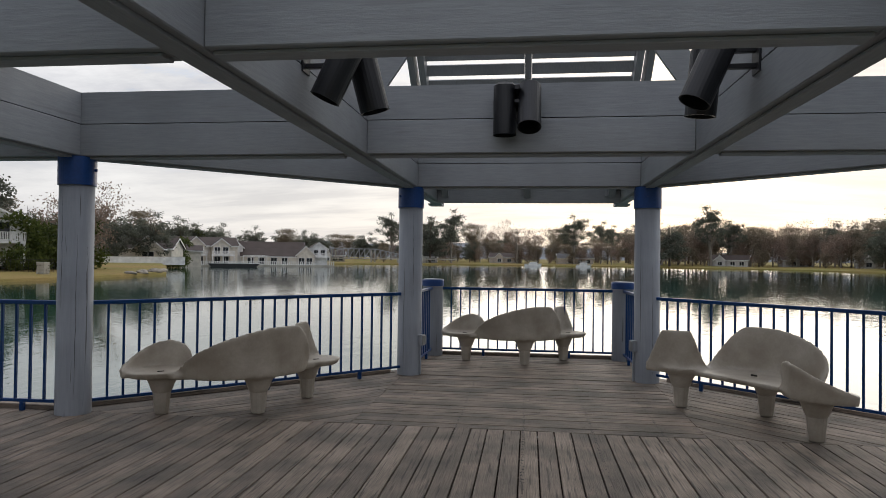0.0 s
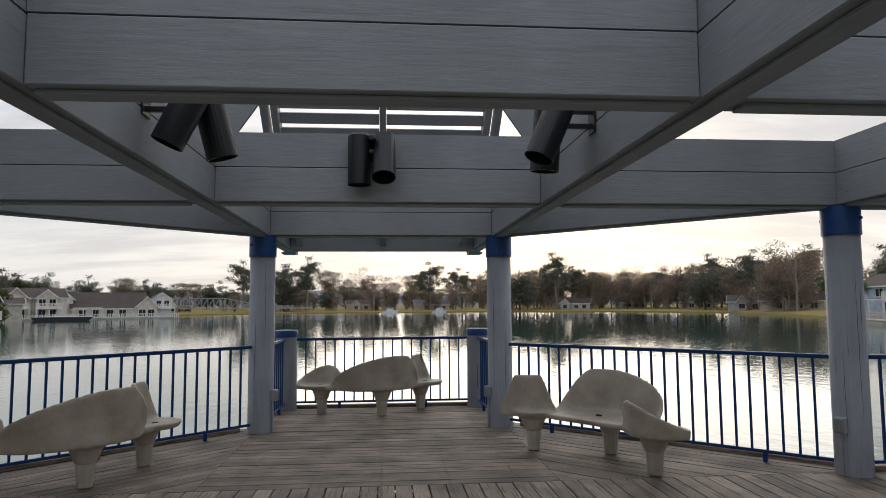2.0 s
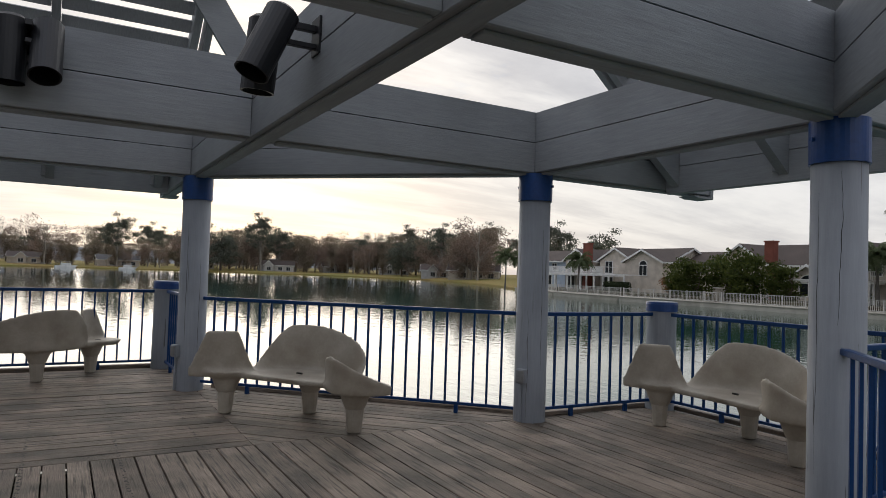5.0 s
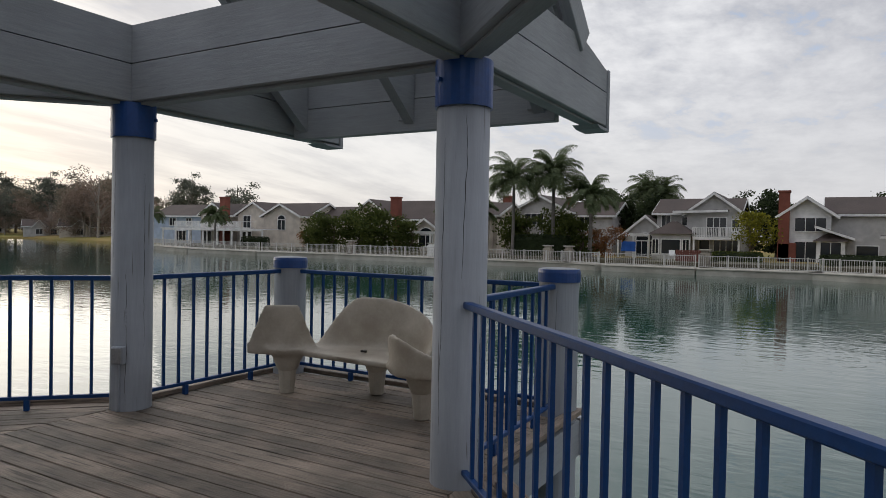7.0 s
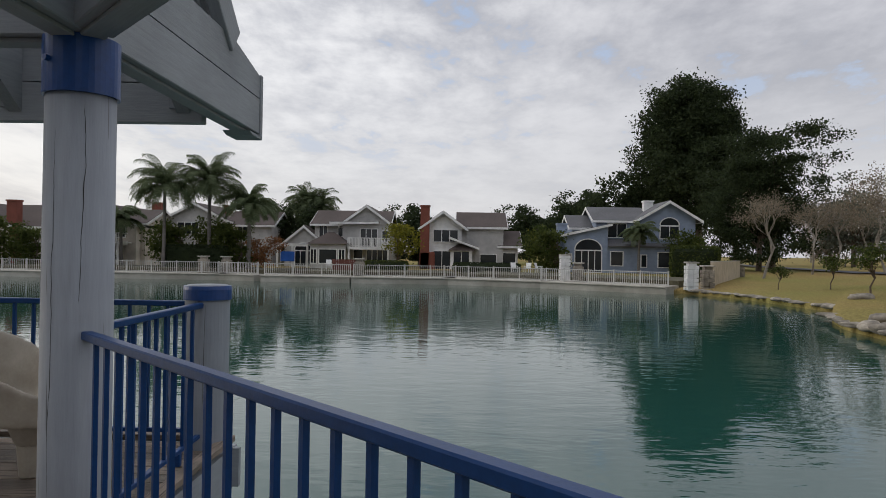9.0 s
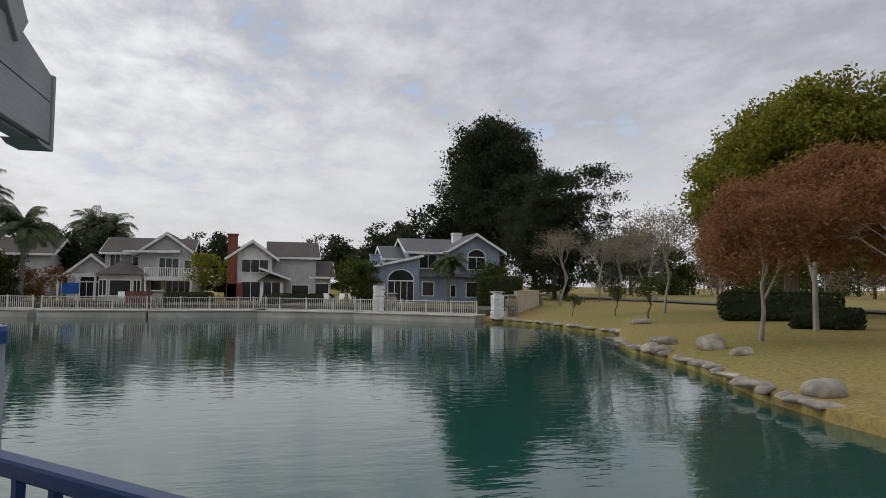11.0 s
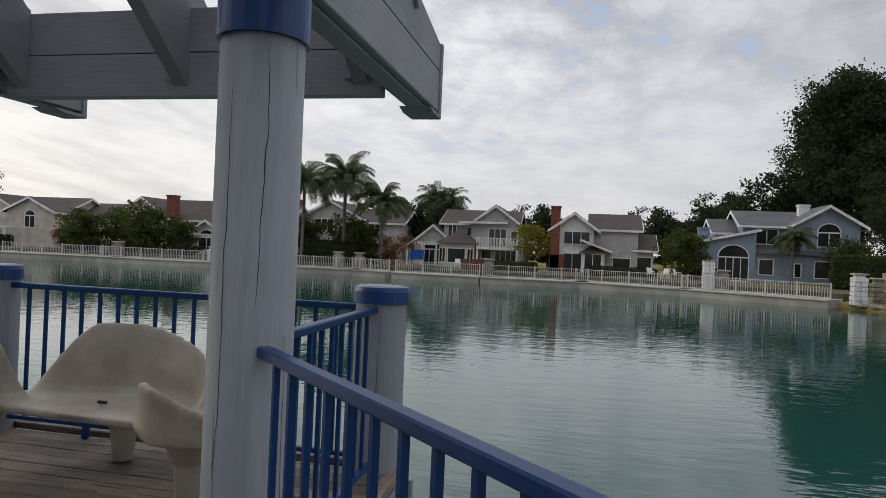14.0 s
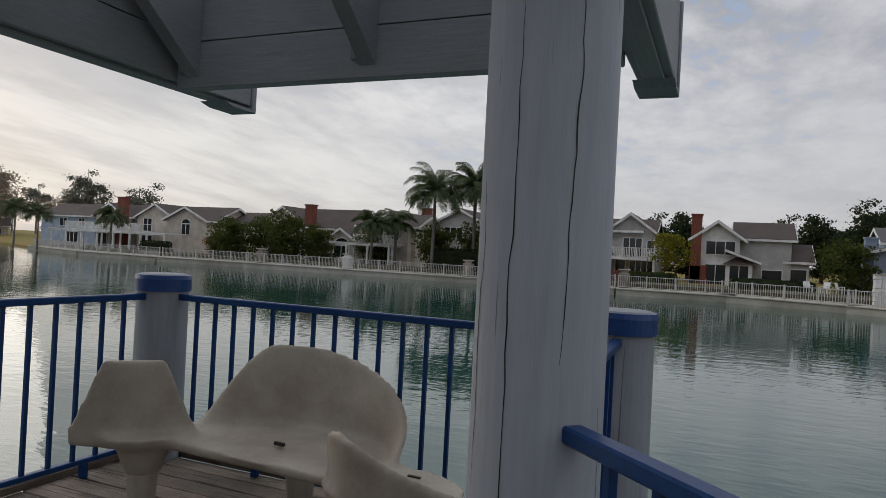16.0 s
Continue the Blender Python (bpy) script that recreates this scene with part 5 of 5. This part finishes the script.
for bearing, dist, turn, half in ((117.6, 181, 8, 12.5), (110.9, 190, 4, 14.5)):
    quay = thing("quay", "white-railed concrete quay at the water", "quay", "quays", at=at_bearing(bearing, dist, turn))
    part("quay_wall", box_bm(-half, half, -2.0, 9, -1.4, 0.1), CONC, quay)
    part("quay_rail", box_bm(-half, half, -1.95, -1.83, 0.92, 1.04), WHITE, quay)
    vs, fs = [], []
    for k in range(int(half * 4)):
        x = -half + 0.5 * k + 0.2
        b0 = len(vs)
        for z in (0.1, 0.93):
            vs += [(x - 0.1, -1.94, z), (x + 0.1, -1.94, z), (x + 0.1, -1.84, z), (x - 0.1, -1.84, z)]
        fs += [(b0, b0 + 1, b0 + 5, b0 + 4), (b0 + 1, b0 + 2, b0 + 6, b0 + 5), (b0 + 2, b0 + 3, b0 + 7, b0 + 6), (b0 + 3, b0, b0 + 4, b0 + 7)]
    tagged(mesh_from("quay_balusters", vs, fs, WHITE, quay), kind="stuff")
barge = thing("boat", "dark-hulled flat boat moored at a quay", "boat", "moored boats", at=at_bearing(114.6, 176, 6, -0.25))
bm = bmesh.new()
add_prism(bm, [(-5.5, -0.2), (5.0, -0.2), (6.2, 0.75), (-6.2, 0.75)], -1.4, 1.4)
part("hull", bm, BLACK, barge)
part("gunwale", box_bm(-6.2, 6.2, -1.45, 1.45, 0.752, 0.9, bevel=0.04), WHITE, barge)
# low white garden walls, an iron fence and its pillars on the west lawn
low = thing("garden_wall", "low white garden wall on the west lawn", "garden wall", at=pose(-62.5, 70, ground_z(-62.5, 70), 0, 0, 40))
part("wall_body", box_bm(-7, 7, -0.12, 0.12, -0.3, 1.5), WALLS["white"], low)
part("coping", box_bm(-7.05, 7.05, -0.16, 0.16, 1.502, 1.58, bevel=0.02), CONC, low)
low = thing("garden_wall", "low white garden wall before a cream house", "garden wall", at=pose(-73, 112, ground_z(-73, 112), 0, 0, 33))
part("wall_body", box_bm(-9, 9, -0.12, 0.12, -0.3, 1.2), WALLS["white"], low)
part("coping", box_bm(-9.05, 9.05, -0.16, 0.16, 1.202, 1.28, bevel=0.02), CONC, low)
fence = thing("fence", "black iron fence on the west lawn", "fence", "lawn fences", at=pose(-55.5, 64.5, ground_z(-55.5, 64.5), 0, 0, 41))
part("top_rail", box_bm(-7, 6, -0.02, 0.02, 1.4, 1.44), BLACK, fence)
part("bottom_rail", box_bm(-7, 6, -0.02, 0.02, 0.12, 0.16), BLACK, fence)
vs, fs = [], []
for k in range(53):
    x, b0 = -6.9 + 0.245 * k, len(vs)
    for z in (0.0, 1.5):
        vs += [(x - 0.014, -0.014, z), (x + 0.014, -0.014, z), (x + 0.014, 0.014, z), (x - 0.014, 0.014, z)]
    fs += [(b0, b0 + 1, b0 + 5, b0 + 4), (b0 + 1, b0 + 2, b0 + 6, b0 + 5), (b0 + 2, b0 + 3, b0 + 7, b0 + 6), (b0 + 3, b0, b0 + 4, b0 + 7)]
tagged(mesh_from("fence_bars", vs, fs, BLACK, fence), kind="stuff")
for x, y in ((-52.5, 62.5), (-50.6, 66.0)):
    build_pillar(x, y, 1.5, CONC, "short pale masonry pillar on the lawn", 0.9)

m, ln = along((-92, 256), (-40, 274), WATER_Z)
bridge = thing("footbridge", "grey steel truss footbridge over the lake", "bridge", at=m)
part("bridge_deck", box_bm(-4, ln + 10, -1, 1, 2.0, 2.5), CONC, bridge)
PIERS = (14.0, 30.0, 41.0, 52.0)
for xx in PIERS:
    for sgn in (-0.7, 0.7):
        part("bridge_pier", box_bm(xx + sgn - 0.3, xx + sgn + 0.3, -0.7, 0.7, -0.5, 5.6 if xx < 35 else 2.0), CONC, bridge)


def chord(x):
    """The height of the truss along the bridge: a raised middle, sloping down to both sides."""
    return 6.0 - max(0.0, 0.26 * (13 - x), 0.20 * (x - 31))


for sgn in (-0.95, 0.95):
    bm = bmesh.new()
    for k in range(26):
        x0, x1 = -2 + 2.2 * k, 0.2 + 2.2 * k
        z0, z1 = max(2.6, chord(x0)), max(2.6, chord(x1))
        add_prism(bm, [(x0, z0), (x1, z1), (x1, z1 + 0.34), (x0, z0 + 0.34)], sgn - 0.1, sgn + 0.1)
        add_box(bm, x0 - 0.1, x0 + 0.1, sgn - 0.08, sgn + 0.08, 2.5, z0 + 0.1)
        add_prism(bm, [(x0, 2.5), (x0 + 0.2, 2.5), (x1, z1), (x1 - 0.2, z1)], sgn - 0.06, sgn + 0.06)
    part("truss", bm, STEEL, bridge)

# distance haze is painted into the hills as a pale blue-grey
HAZE = material("haze_blue_hills", (0.20, 0.22, 0.25), 1.0, vary=0.05)
vs, fs = [], []
n = 120
for i in range(n + 1):
    th = radians(60 + 110 * i / n)
    hgt = 60 + 60 * noise.noise((i * 0.09, 3.3, 0)) + 40 * math.exp(-((i - 78) / 12) ** 2)
    for r, z in ((2600, -5), (2900, hgt * 0.6), (3200, hgt)):
        vs.append((r * math.cos(th), r * math.sin(th), z))
for i in range(n):
    for j in range(2):
        a = i * 3 + j
        fs.append((a, a + 3, a + 4, a + 1))
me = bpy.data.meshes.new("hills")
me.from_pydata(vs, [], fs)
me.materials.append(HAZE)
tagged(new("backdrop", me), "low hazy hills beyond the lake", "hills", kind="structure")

# ---- trees along the far banks ----
far_kinds = [
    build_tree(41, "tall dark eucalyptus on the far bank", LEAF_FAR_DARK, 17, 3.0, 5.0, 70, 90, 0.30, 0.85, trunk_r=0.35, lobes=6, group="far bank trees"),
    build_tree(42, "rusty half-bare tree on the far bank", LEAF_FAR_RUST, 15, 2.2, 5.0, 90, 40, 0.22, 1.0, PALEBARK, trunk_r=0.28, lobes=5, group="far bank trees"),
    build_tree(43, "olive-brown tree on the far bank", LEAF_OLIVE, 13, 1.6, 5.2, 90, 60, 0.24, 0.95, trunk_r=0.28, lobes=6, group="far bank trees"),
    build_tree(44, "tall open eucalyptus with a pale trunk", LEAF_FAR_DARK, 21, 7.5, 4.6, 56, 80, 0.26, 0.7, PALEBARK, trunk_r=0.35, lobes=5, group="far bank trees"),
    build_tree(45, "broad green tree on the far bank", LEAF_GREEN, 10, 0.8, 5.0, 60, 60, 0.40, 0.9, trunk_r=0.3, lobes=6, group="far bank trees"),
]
rt = random.Random(5)
spots = {k: [] for k in range(5)}


def bank_trees(a0, a1, count, d0, d1, weights, s0=0.8, s1=1.15):
    for i in range(count):
        th = radians(a0 + (a1 - a0) * (i + rt.uniform(0.1, 0.9)) / count)
        r = shore_radius(th) + rt.uniform(d0, d1)
        spots[rt.choices(range(5), weights)[0]].append((r * math.cos(th), r * math.sin(th), rt.uniform(s0, s1), rt.uniform(0, 360)))


bank_trees(55.5, 82, 46, 16, 50, (1, 8, 6, 1, 0), 0.85, 1.15)
bank_trees(55.5, 82, 24, 50, 90, (5, 3, 3, 3, 0), 1.05, 1.35)
bank_trees(82, 103, 28, 20, 60, (1, 6, 6, 1, 0), 0.55, 0.85)
bank_trees(82, 103, 12, 50, 100, (4, 2, 2, 5, 0), 1.0, 1.35)
bank_trees(103, 112, 12, 60, 140, (4, 0, 2, 0, 4), 0.7, 1.0)
bank_trees(112, 120, 9, 60, 100, (4, 0, 1, 0, 4), 0.7, 1.0)
bank_trees(120, 127, 10, 40, 90, (5, 0, 1, 1, 4), 0.55, 0.85)
bank_trees(127.5, 131.5, 7, 14, 30, (3, 0, 0, 0, 5), 0.42, 0.65)
bank_trees(131, 150, 8, 24, 60, (3, 1, 2, 1, 4), 0.5, 0.85)
bank_trees(150, 250, 10, 12, 50, (2, 2, 2, 1, 4))
bank_trees(46, 57, 8, 75, 130, (4, 1, 1, 3, 1), 0.8, 1.05)
bank_trees(30, 42, 3, 70, 110, (0, 0, 1, 0, 3), 0.6, 0.8)
bank_trees(302, 333, 26, 75, 170, (1, 4, 5, 0, 3), 0.6, 0.95)
bank_trees(56, 104, 40, 10, 34, (0, 7, 7, 0, 0), 0.3, 0.55)
for bearing, dist, sc, kind in ((125.6, 104, 0.75, 1), (119.0, 160, 0.6, 4), (98.4, 288, 1.25, 0), (96.6, 290, 1.3, 3), (91.0, 296, 1.2, 1), (86.2, 296, 1.2, 3), (75.5, 286, 1.35, 3), (78.6, 282, 1.2, 0)):
    spots[kind].append((dist * math.cos(radians(bearing)), -4.4 + dist * math.sin(radians(bearing)), sc, bearing * 7))
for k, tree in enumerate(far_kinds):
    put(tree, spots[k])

# small buildings under the far trees
fb = random.Random(9)
for th in (57, 60, 64, 69, 74, 80, 86, 92, 99, 107):
    r = shore_radius(radians(th)) + fb.uniform(16, 34)
    x, y = r * math.cos(radians(th)), r * math.sin(radians(th))
    hs = House(pose(x, y, ground_z(x, y), 0, 0, th - 90 + fb.uniform(-15, 15)), "low pale house with a brown roof under trees", fb.choice(("tan", "grey", "grey")), fb.choice((ROOF, ROOF_G)))
    w = fb.uniform(5, 8)
    hs.block(-w, w, 0, 8, 2.7, 4.5, front=False)
    hs.block(-w * 0.6, -w * 0.1, -1.6, 5, 2.7, 4.4)
    for xx in (w * 0.25, w * 0.7, -w * 0.35):
        hs.window(xx, 0.5, 1.6, 1.4, -1.6 if xx < 0 else 0, 2)

# ---- rocks and stone edging on the near shore ----
rock_rng = random.Random(4)


def build_rock(x, y, sx, sy, sz, name="boulder", label="pale rounded boulder on the lake shore", group="shore boulders"):
    bm = bmesh.new()
    bmesh.ops.create_icosphere(bm, subdivisions=3, radius=0.5)
    o = rock_rng.uniform(0, 50)
    for v in bm.verts:
        k = 1 + 0.30 * noise.noise(v.co * 2.2 + Vector((o, 0, 0))) + 0.12 * noise.noise(v.co * 6 + Vector((0, o, 0)))
        v.co = Vector((v.co.x * k * sx, v.co.y * k * sy, v.co.z * k * sz))
    ob = link_mesh(name, bm, STONE, smooth=True)
    ob.matrix_world = pose(x, y, ground_z(x, y) + sz * 0.22, 0, 0, rock_rng.uniform(0, 360))
    tagged(ob, label, "rock", group)


for x, y, sx, sy, sz in ((23.4, -19.3, 1.1, 0.95, 0.8), (26.4, -19.2, 1.2, 0.8, 0.5), (25.6, -18.1, 1.1, 0.8, 0.45), (21.2, -18.9, 1.0, 0.7, 0.4), (36.5, -24.2, 1.2, 0.8, 0.45), (14.2, -15.5, 1.0, 0.8, 0.6), (24.6, -18.0, 1.0, 0.7, 0.4)):
    build_rock(x, y, sx, sy, sz)
edge = [(49.6, -20.2), (44.4, -21.8), (35.5, -22.4), (32, -20.0), (28, -18.4), (23.3, -17.6), (19.5, -16.6), (13.2, -14.6)]
for (x0, y0), (x1, y1) in zip(edge, edge[1:]):
    ln = math.hypot(x1 - x0, y1 - y0)
    n = int(ln / 0.8)
    for i in range(n):
        k = (i + rock_rng.uniform(0.2, 0.8)) / n
        th = math.atan2(y0 + (y1 - y0) * k, x0 + (x1 - x0) * k)
        r = shore_radius(th % (2 * math.pi)) + 0.15
        build_rock(r * math.cos(th), r * math.sin(th), rock_rng.uniform(0.7, 1.3), rock_rng.uniform(0.35, 0.55), rock_rng.uniform(0.16, 0.28), "edging_stone", "flat worn edging stone at the water", "shore edging stones")
for x, y, sx, sy, sz in ((59.6, 3.0, 1.6, 1.0, 0.5), (60.0, -1, 2.2, 1.0, 0.4), (59.5, -4, 1.2, 0.8, 0.4), (-51, 82, 2.0, 1.5, 0.8), (-50.4, 78, 1.8, 1.4, 0.7), (-51.5, 85, 2.2, 1.2, 0.6), (-50.2, 75, 1.6, 1.2, 0.5)):
    build_rock(x, y, sx, sy, sz)

# moored boats by the far bank
for x, y, yaw, ln in ((2, 270, 10, 7.0), (22, 268, -15, 6.0)):
    boat = thing("boat", "small white moored boat with a low cabin", "boat", "moored boats", at=pose(x, y, WATER_Z, 0, 0, yaw))
    bm = bmesh.new()
    add_prism(bm, [(-ln / 2, -0.1), (ln / 2 - 0.8, -0.1), (ln / 2, 0.9), (-ln / 2, 0.75)], -1.1, 1.1)
    part("hull", bm, WHITE, boat)
    part("cabin", box_bm(-ln * 0.25, ln * 0.2, -0.85, 0.85, 0.7, 1.7, bevel=0.12), WHITE, boat)
    part("canopy", box_bm(-ln * 0.4, ln * 0.25, -1.0, 1.0, 2.1, 2.2, bevel=0.03), WALLS["grey"], boat)
    for px in (-ln * 0.38, ln * 0.22):
        part("canopy_post", box_bm(px - .04, px + .04, -0.9, -0.82, 0.7, 2.1), STEEL, boat)

# park path beyond the lawn
vs, fs = [], []
for i in range(61):
    x = 30 + 2 * i
    for w in (-1.5, 1.5):
        yy = -45 + 0.06 * (x - 60) + w + 1.5 * math.sin(x * 0.05)
        vs.append((x, yy, ground_z(x, yy) + 0.16))
    if i:
        b0 = 2 * i - 2
        fs.append((b0, b0 + 2, b0 + 3, b0 + 1))
me = bpy.data.meshes.new("path")
me.from_pydata(vs, [], fs)
me.materials.append(ASPHALT)
path_ob = new("path", me)
tagged(path_ob, "grey asphalt path across the park lawn", "path", kind="structure")


# ---- deck boards, last ----
deck = thing("floor", "weathered grey-brown timber deck in four directions", "deck", kind="structure")
PITCH, GAP = 0.147, 0.015
rng = random.Random(7)


nail_spots = []


def lay_board(origin, yaw, u0a, u1a, u0b, u1b, v):
    """A board along local x, from v to v + pitch across; its two edges may end at different places."""
    bm = bmesh.new()
    lo, hi = v + GAP / 2, v + PITCH - GAP / 2
    z1 = rng.uniform(-0.005, 0.0)
    top = [(u0a, lo), (u1a, lo), (u1b, hi), (u0b, hi)]
    a = [bm.verts.new((x, y, z1)) for x, y in top]
    e = 0.006
    b = [bm.verts.new((x, y + (-e if k < 2 else e) * 0.5, z1 - e)) for k, (x, y) in enumerate(top)]
    c = [bm.verts.new((x, y, -0.045)) for x, y in top]
    bm.faces.new(a)
    for p, q in ((a, b), (b, c)):
        for k in range(4):
            bm.faces.new((p[k], q[k], q[(k + 1) % 4], p[(k + 1) % 4]))
    ob = part("board", bm, DECK, deck)
    ob.matrix_local = pose(origin[0], origin[1], 0, rng.uniform(-0.02, 0.02), 0, yaw)
    k0, k1 = math.ceil((u0a + 0.05) / 0.61), math.floor((u1a - 0.05) / 0.61)
    for k in list(range(k0, k1 + 1)):
        for f in (0.25, 0.75):
            nail_spots.append(ob.matrix_local @ Vector((k * 0.61 + rng.uniform(-.012, .012), lo + (hi - lo) * f + rng.uniform(-.008, .008), z1 + 0.0012)))
    return ob


EDGE = 6.2
# middle square and the two arms whose boards run with y
n = int((2 * EDGE) / PITCH)
for i in range(n):
    v = -EDGE + i * PITCH
    w = v + PITCH / 2
    half = S + 0.06
    if abs(w) < S:
        lay_board((0, 0), 90, -half, half, -half, half, -v - PITCH)
    else:
        lay_board((0, 0), 90, -half + rng.uniform(-.004, .004), half, -half, half, -v - PITCH)
# arms whose boards run with x
i = 0
while S + 0.066 + i * PITCH < EDGE:
    for yaw in (0, 180):
        v = S + 0.066 + i * PITCH
        lay_board((0, 0), yaw, -S - 0.062, S + 0.062, -S - 0.062, S + 0.062, v)
    i += 1
# corner fields, with boards along the slanting sides
for sx, sy, yaw in ((1, 1, -45), (-1, 1, 45), (-1, -1, 135), (1, -1, -135)):
    c = Vector((sx * (S + 0.066), sy * (S + 0.066)))
    depth = (A - S) / math.sqrt(2) + 0.16
    k = 0
    while (k + 1) * PITCH < depth + PITCH:
        v0, v1 = k * PITCH, (k + 1) * PITCH
        lay_board(c, yaw, -v0 - 0.0, v0, -v1, v1, v0)
        k += 1

# edge timbers and the frame under the deck
curb = []
for sx in (-1, 1):
    for sy in (-1, 1):
        curb.append(((sx * A, sy * S), (sx * S, sy * A), 0.17, 0.22))
for ang in (0, 90, 180):
    r = Matrix.Rotation(radians(ang), 4, "Z")
    for p, q in (((PILE_X + 0.1, -1.6), (PILE_X + 0.1, 1.6)), ((A, -1.62), (PILE_X + 0.1, -1.62)), ((A, 1.62), (PILE_X + 0.1, 1.62))):
        curb.append(((r @ Vector((*p, 0)))[:2], (r @ Vector((*q, 0)))[:2], 0.0, 0.0))
for p, q, g, off in curb:
    m, ln = along(p, q)
    side = 1 if (m @ Vector((ln / 2, 0.3, 0))).length > (m @ Vector((ln / 2, -0.3, 0))).length else -1
    t = thing("edge_timber", "weathered timber edging and joist under the deck rim", "edging", "deck edge timbers", at=m)
    part("joist", box_bm(-0.1, ln + 0.1, side * (off) - 0.025, side * (off) + 0.025, -0.34, -0.05), BEAM_X, t)
    part("kerb_strip", box_bm(g, ln - g, side * (off) - 0.045, side * (off) + 0.045, -0.004, 0.045, bevel=0.006), DECK, t)
bm = bmesh.new()
for x in (-4.6, -3.2, 3.2, 4.6):
    add_box(bm, x - 0.05, x + 0.05, -S, S, -0.3, -0.05)
    add_box(bm, -S, S, x - 0.05, x + 0.05, -0.3, -0.05)
for y in (-1.53, 1.53):
    add_box(bm, -EDGE + 0.05, EDGE - 0.05, y - 0.035, y + 0.035, -0.40, -0.053)
for y in (-1.2, 0, 1.2):
    add_box(bm, -EDGE, EDGE, y - 0.05, y + 0.05, -0.56, -0.3)
    add_box(bm, y - 0.05, y + 0.05, -EDGE, EDGE, -0.86, -0.56)
k = 0
while -1.35 + 0.45 * k < 1.4:
    y = -1.35 + 0.45 * k
    k += 1
    add_box(bm, -EDGE + 0.05, EDGE - 0.05, y - 0.02, y + 0.02, -0.42, -0.052)
    for lo, hi in ((S, EDGE - 0.05), (0.05 - EDGE, -S)):
        add_box(bm, y - 0.02, y + 0.02, lo, hi, -0.42, -0.052)
for sx, sy, yaw in ((1, 1, -45), (-1, 1, 45), (-1, -1, 135), (1, -1, -135)):
    m = pose(sx * (S + 0.066), sy * (S + 0.066), 0, 0, 0, yaw)
    for j in range(-3, 4):
        u = j * 0.45
        add_box(bm, u - 0.02, u + 0.02, abs(u) + 0.05, (A - S) / math.sqrt(2) + 0.1, -0.41, -0.054, m)
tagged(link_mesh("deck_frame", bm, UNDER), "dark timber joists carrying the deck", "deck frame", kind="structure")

# nail heads
vs, fs = [], []
for p in nail_spots:
    b = len(vs)
    for k in range(6):
        an = math.pi * k / 3
        vs.append((p.x + 0.0065 * math.cos(an), p.y + 0.0065 * math.sin(an), p.z))
    fs.append(tuple(range(b, b + 6)))
me = bpy.data.meshes.new("nail_heads")
me.from_pydata(vs, [], fs)
me.materials.append(NAIL)
nails = new("nail_heads", me)
nails.parent = deck
tagged(nails, "small dark nail heads in the boards", kind="stuff")
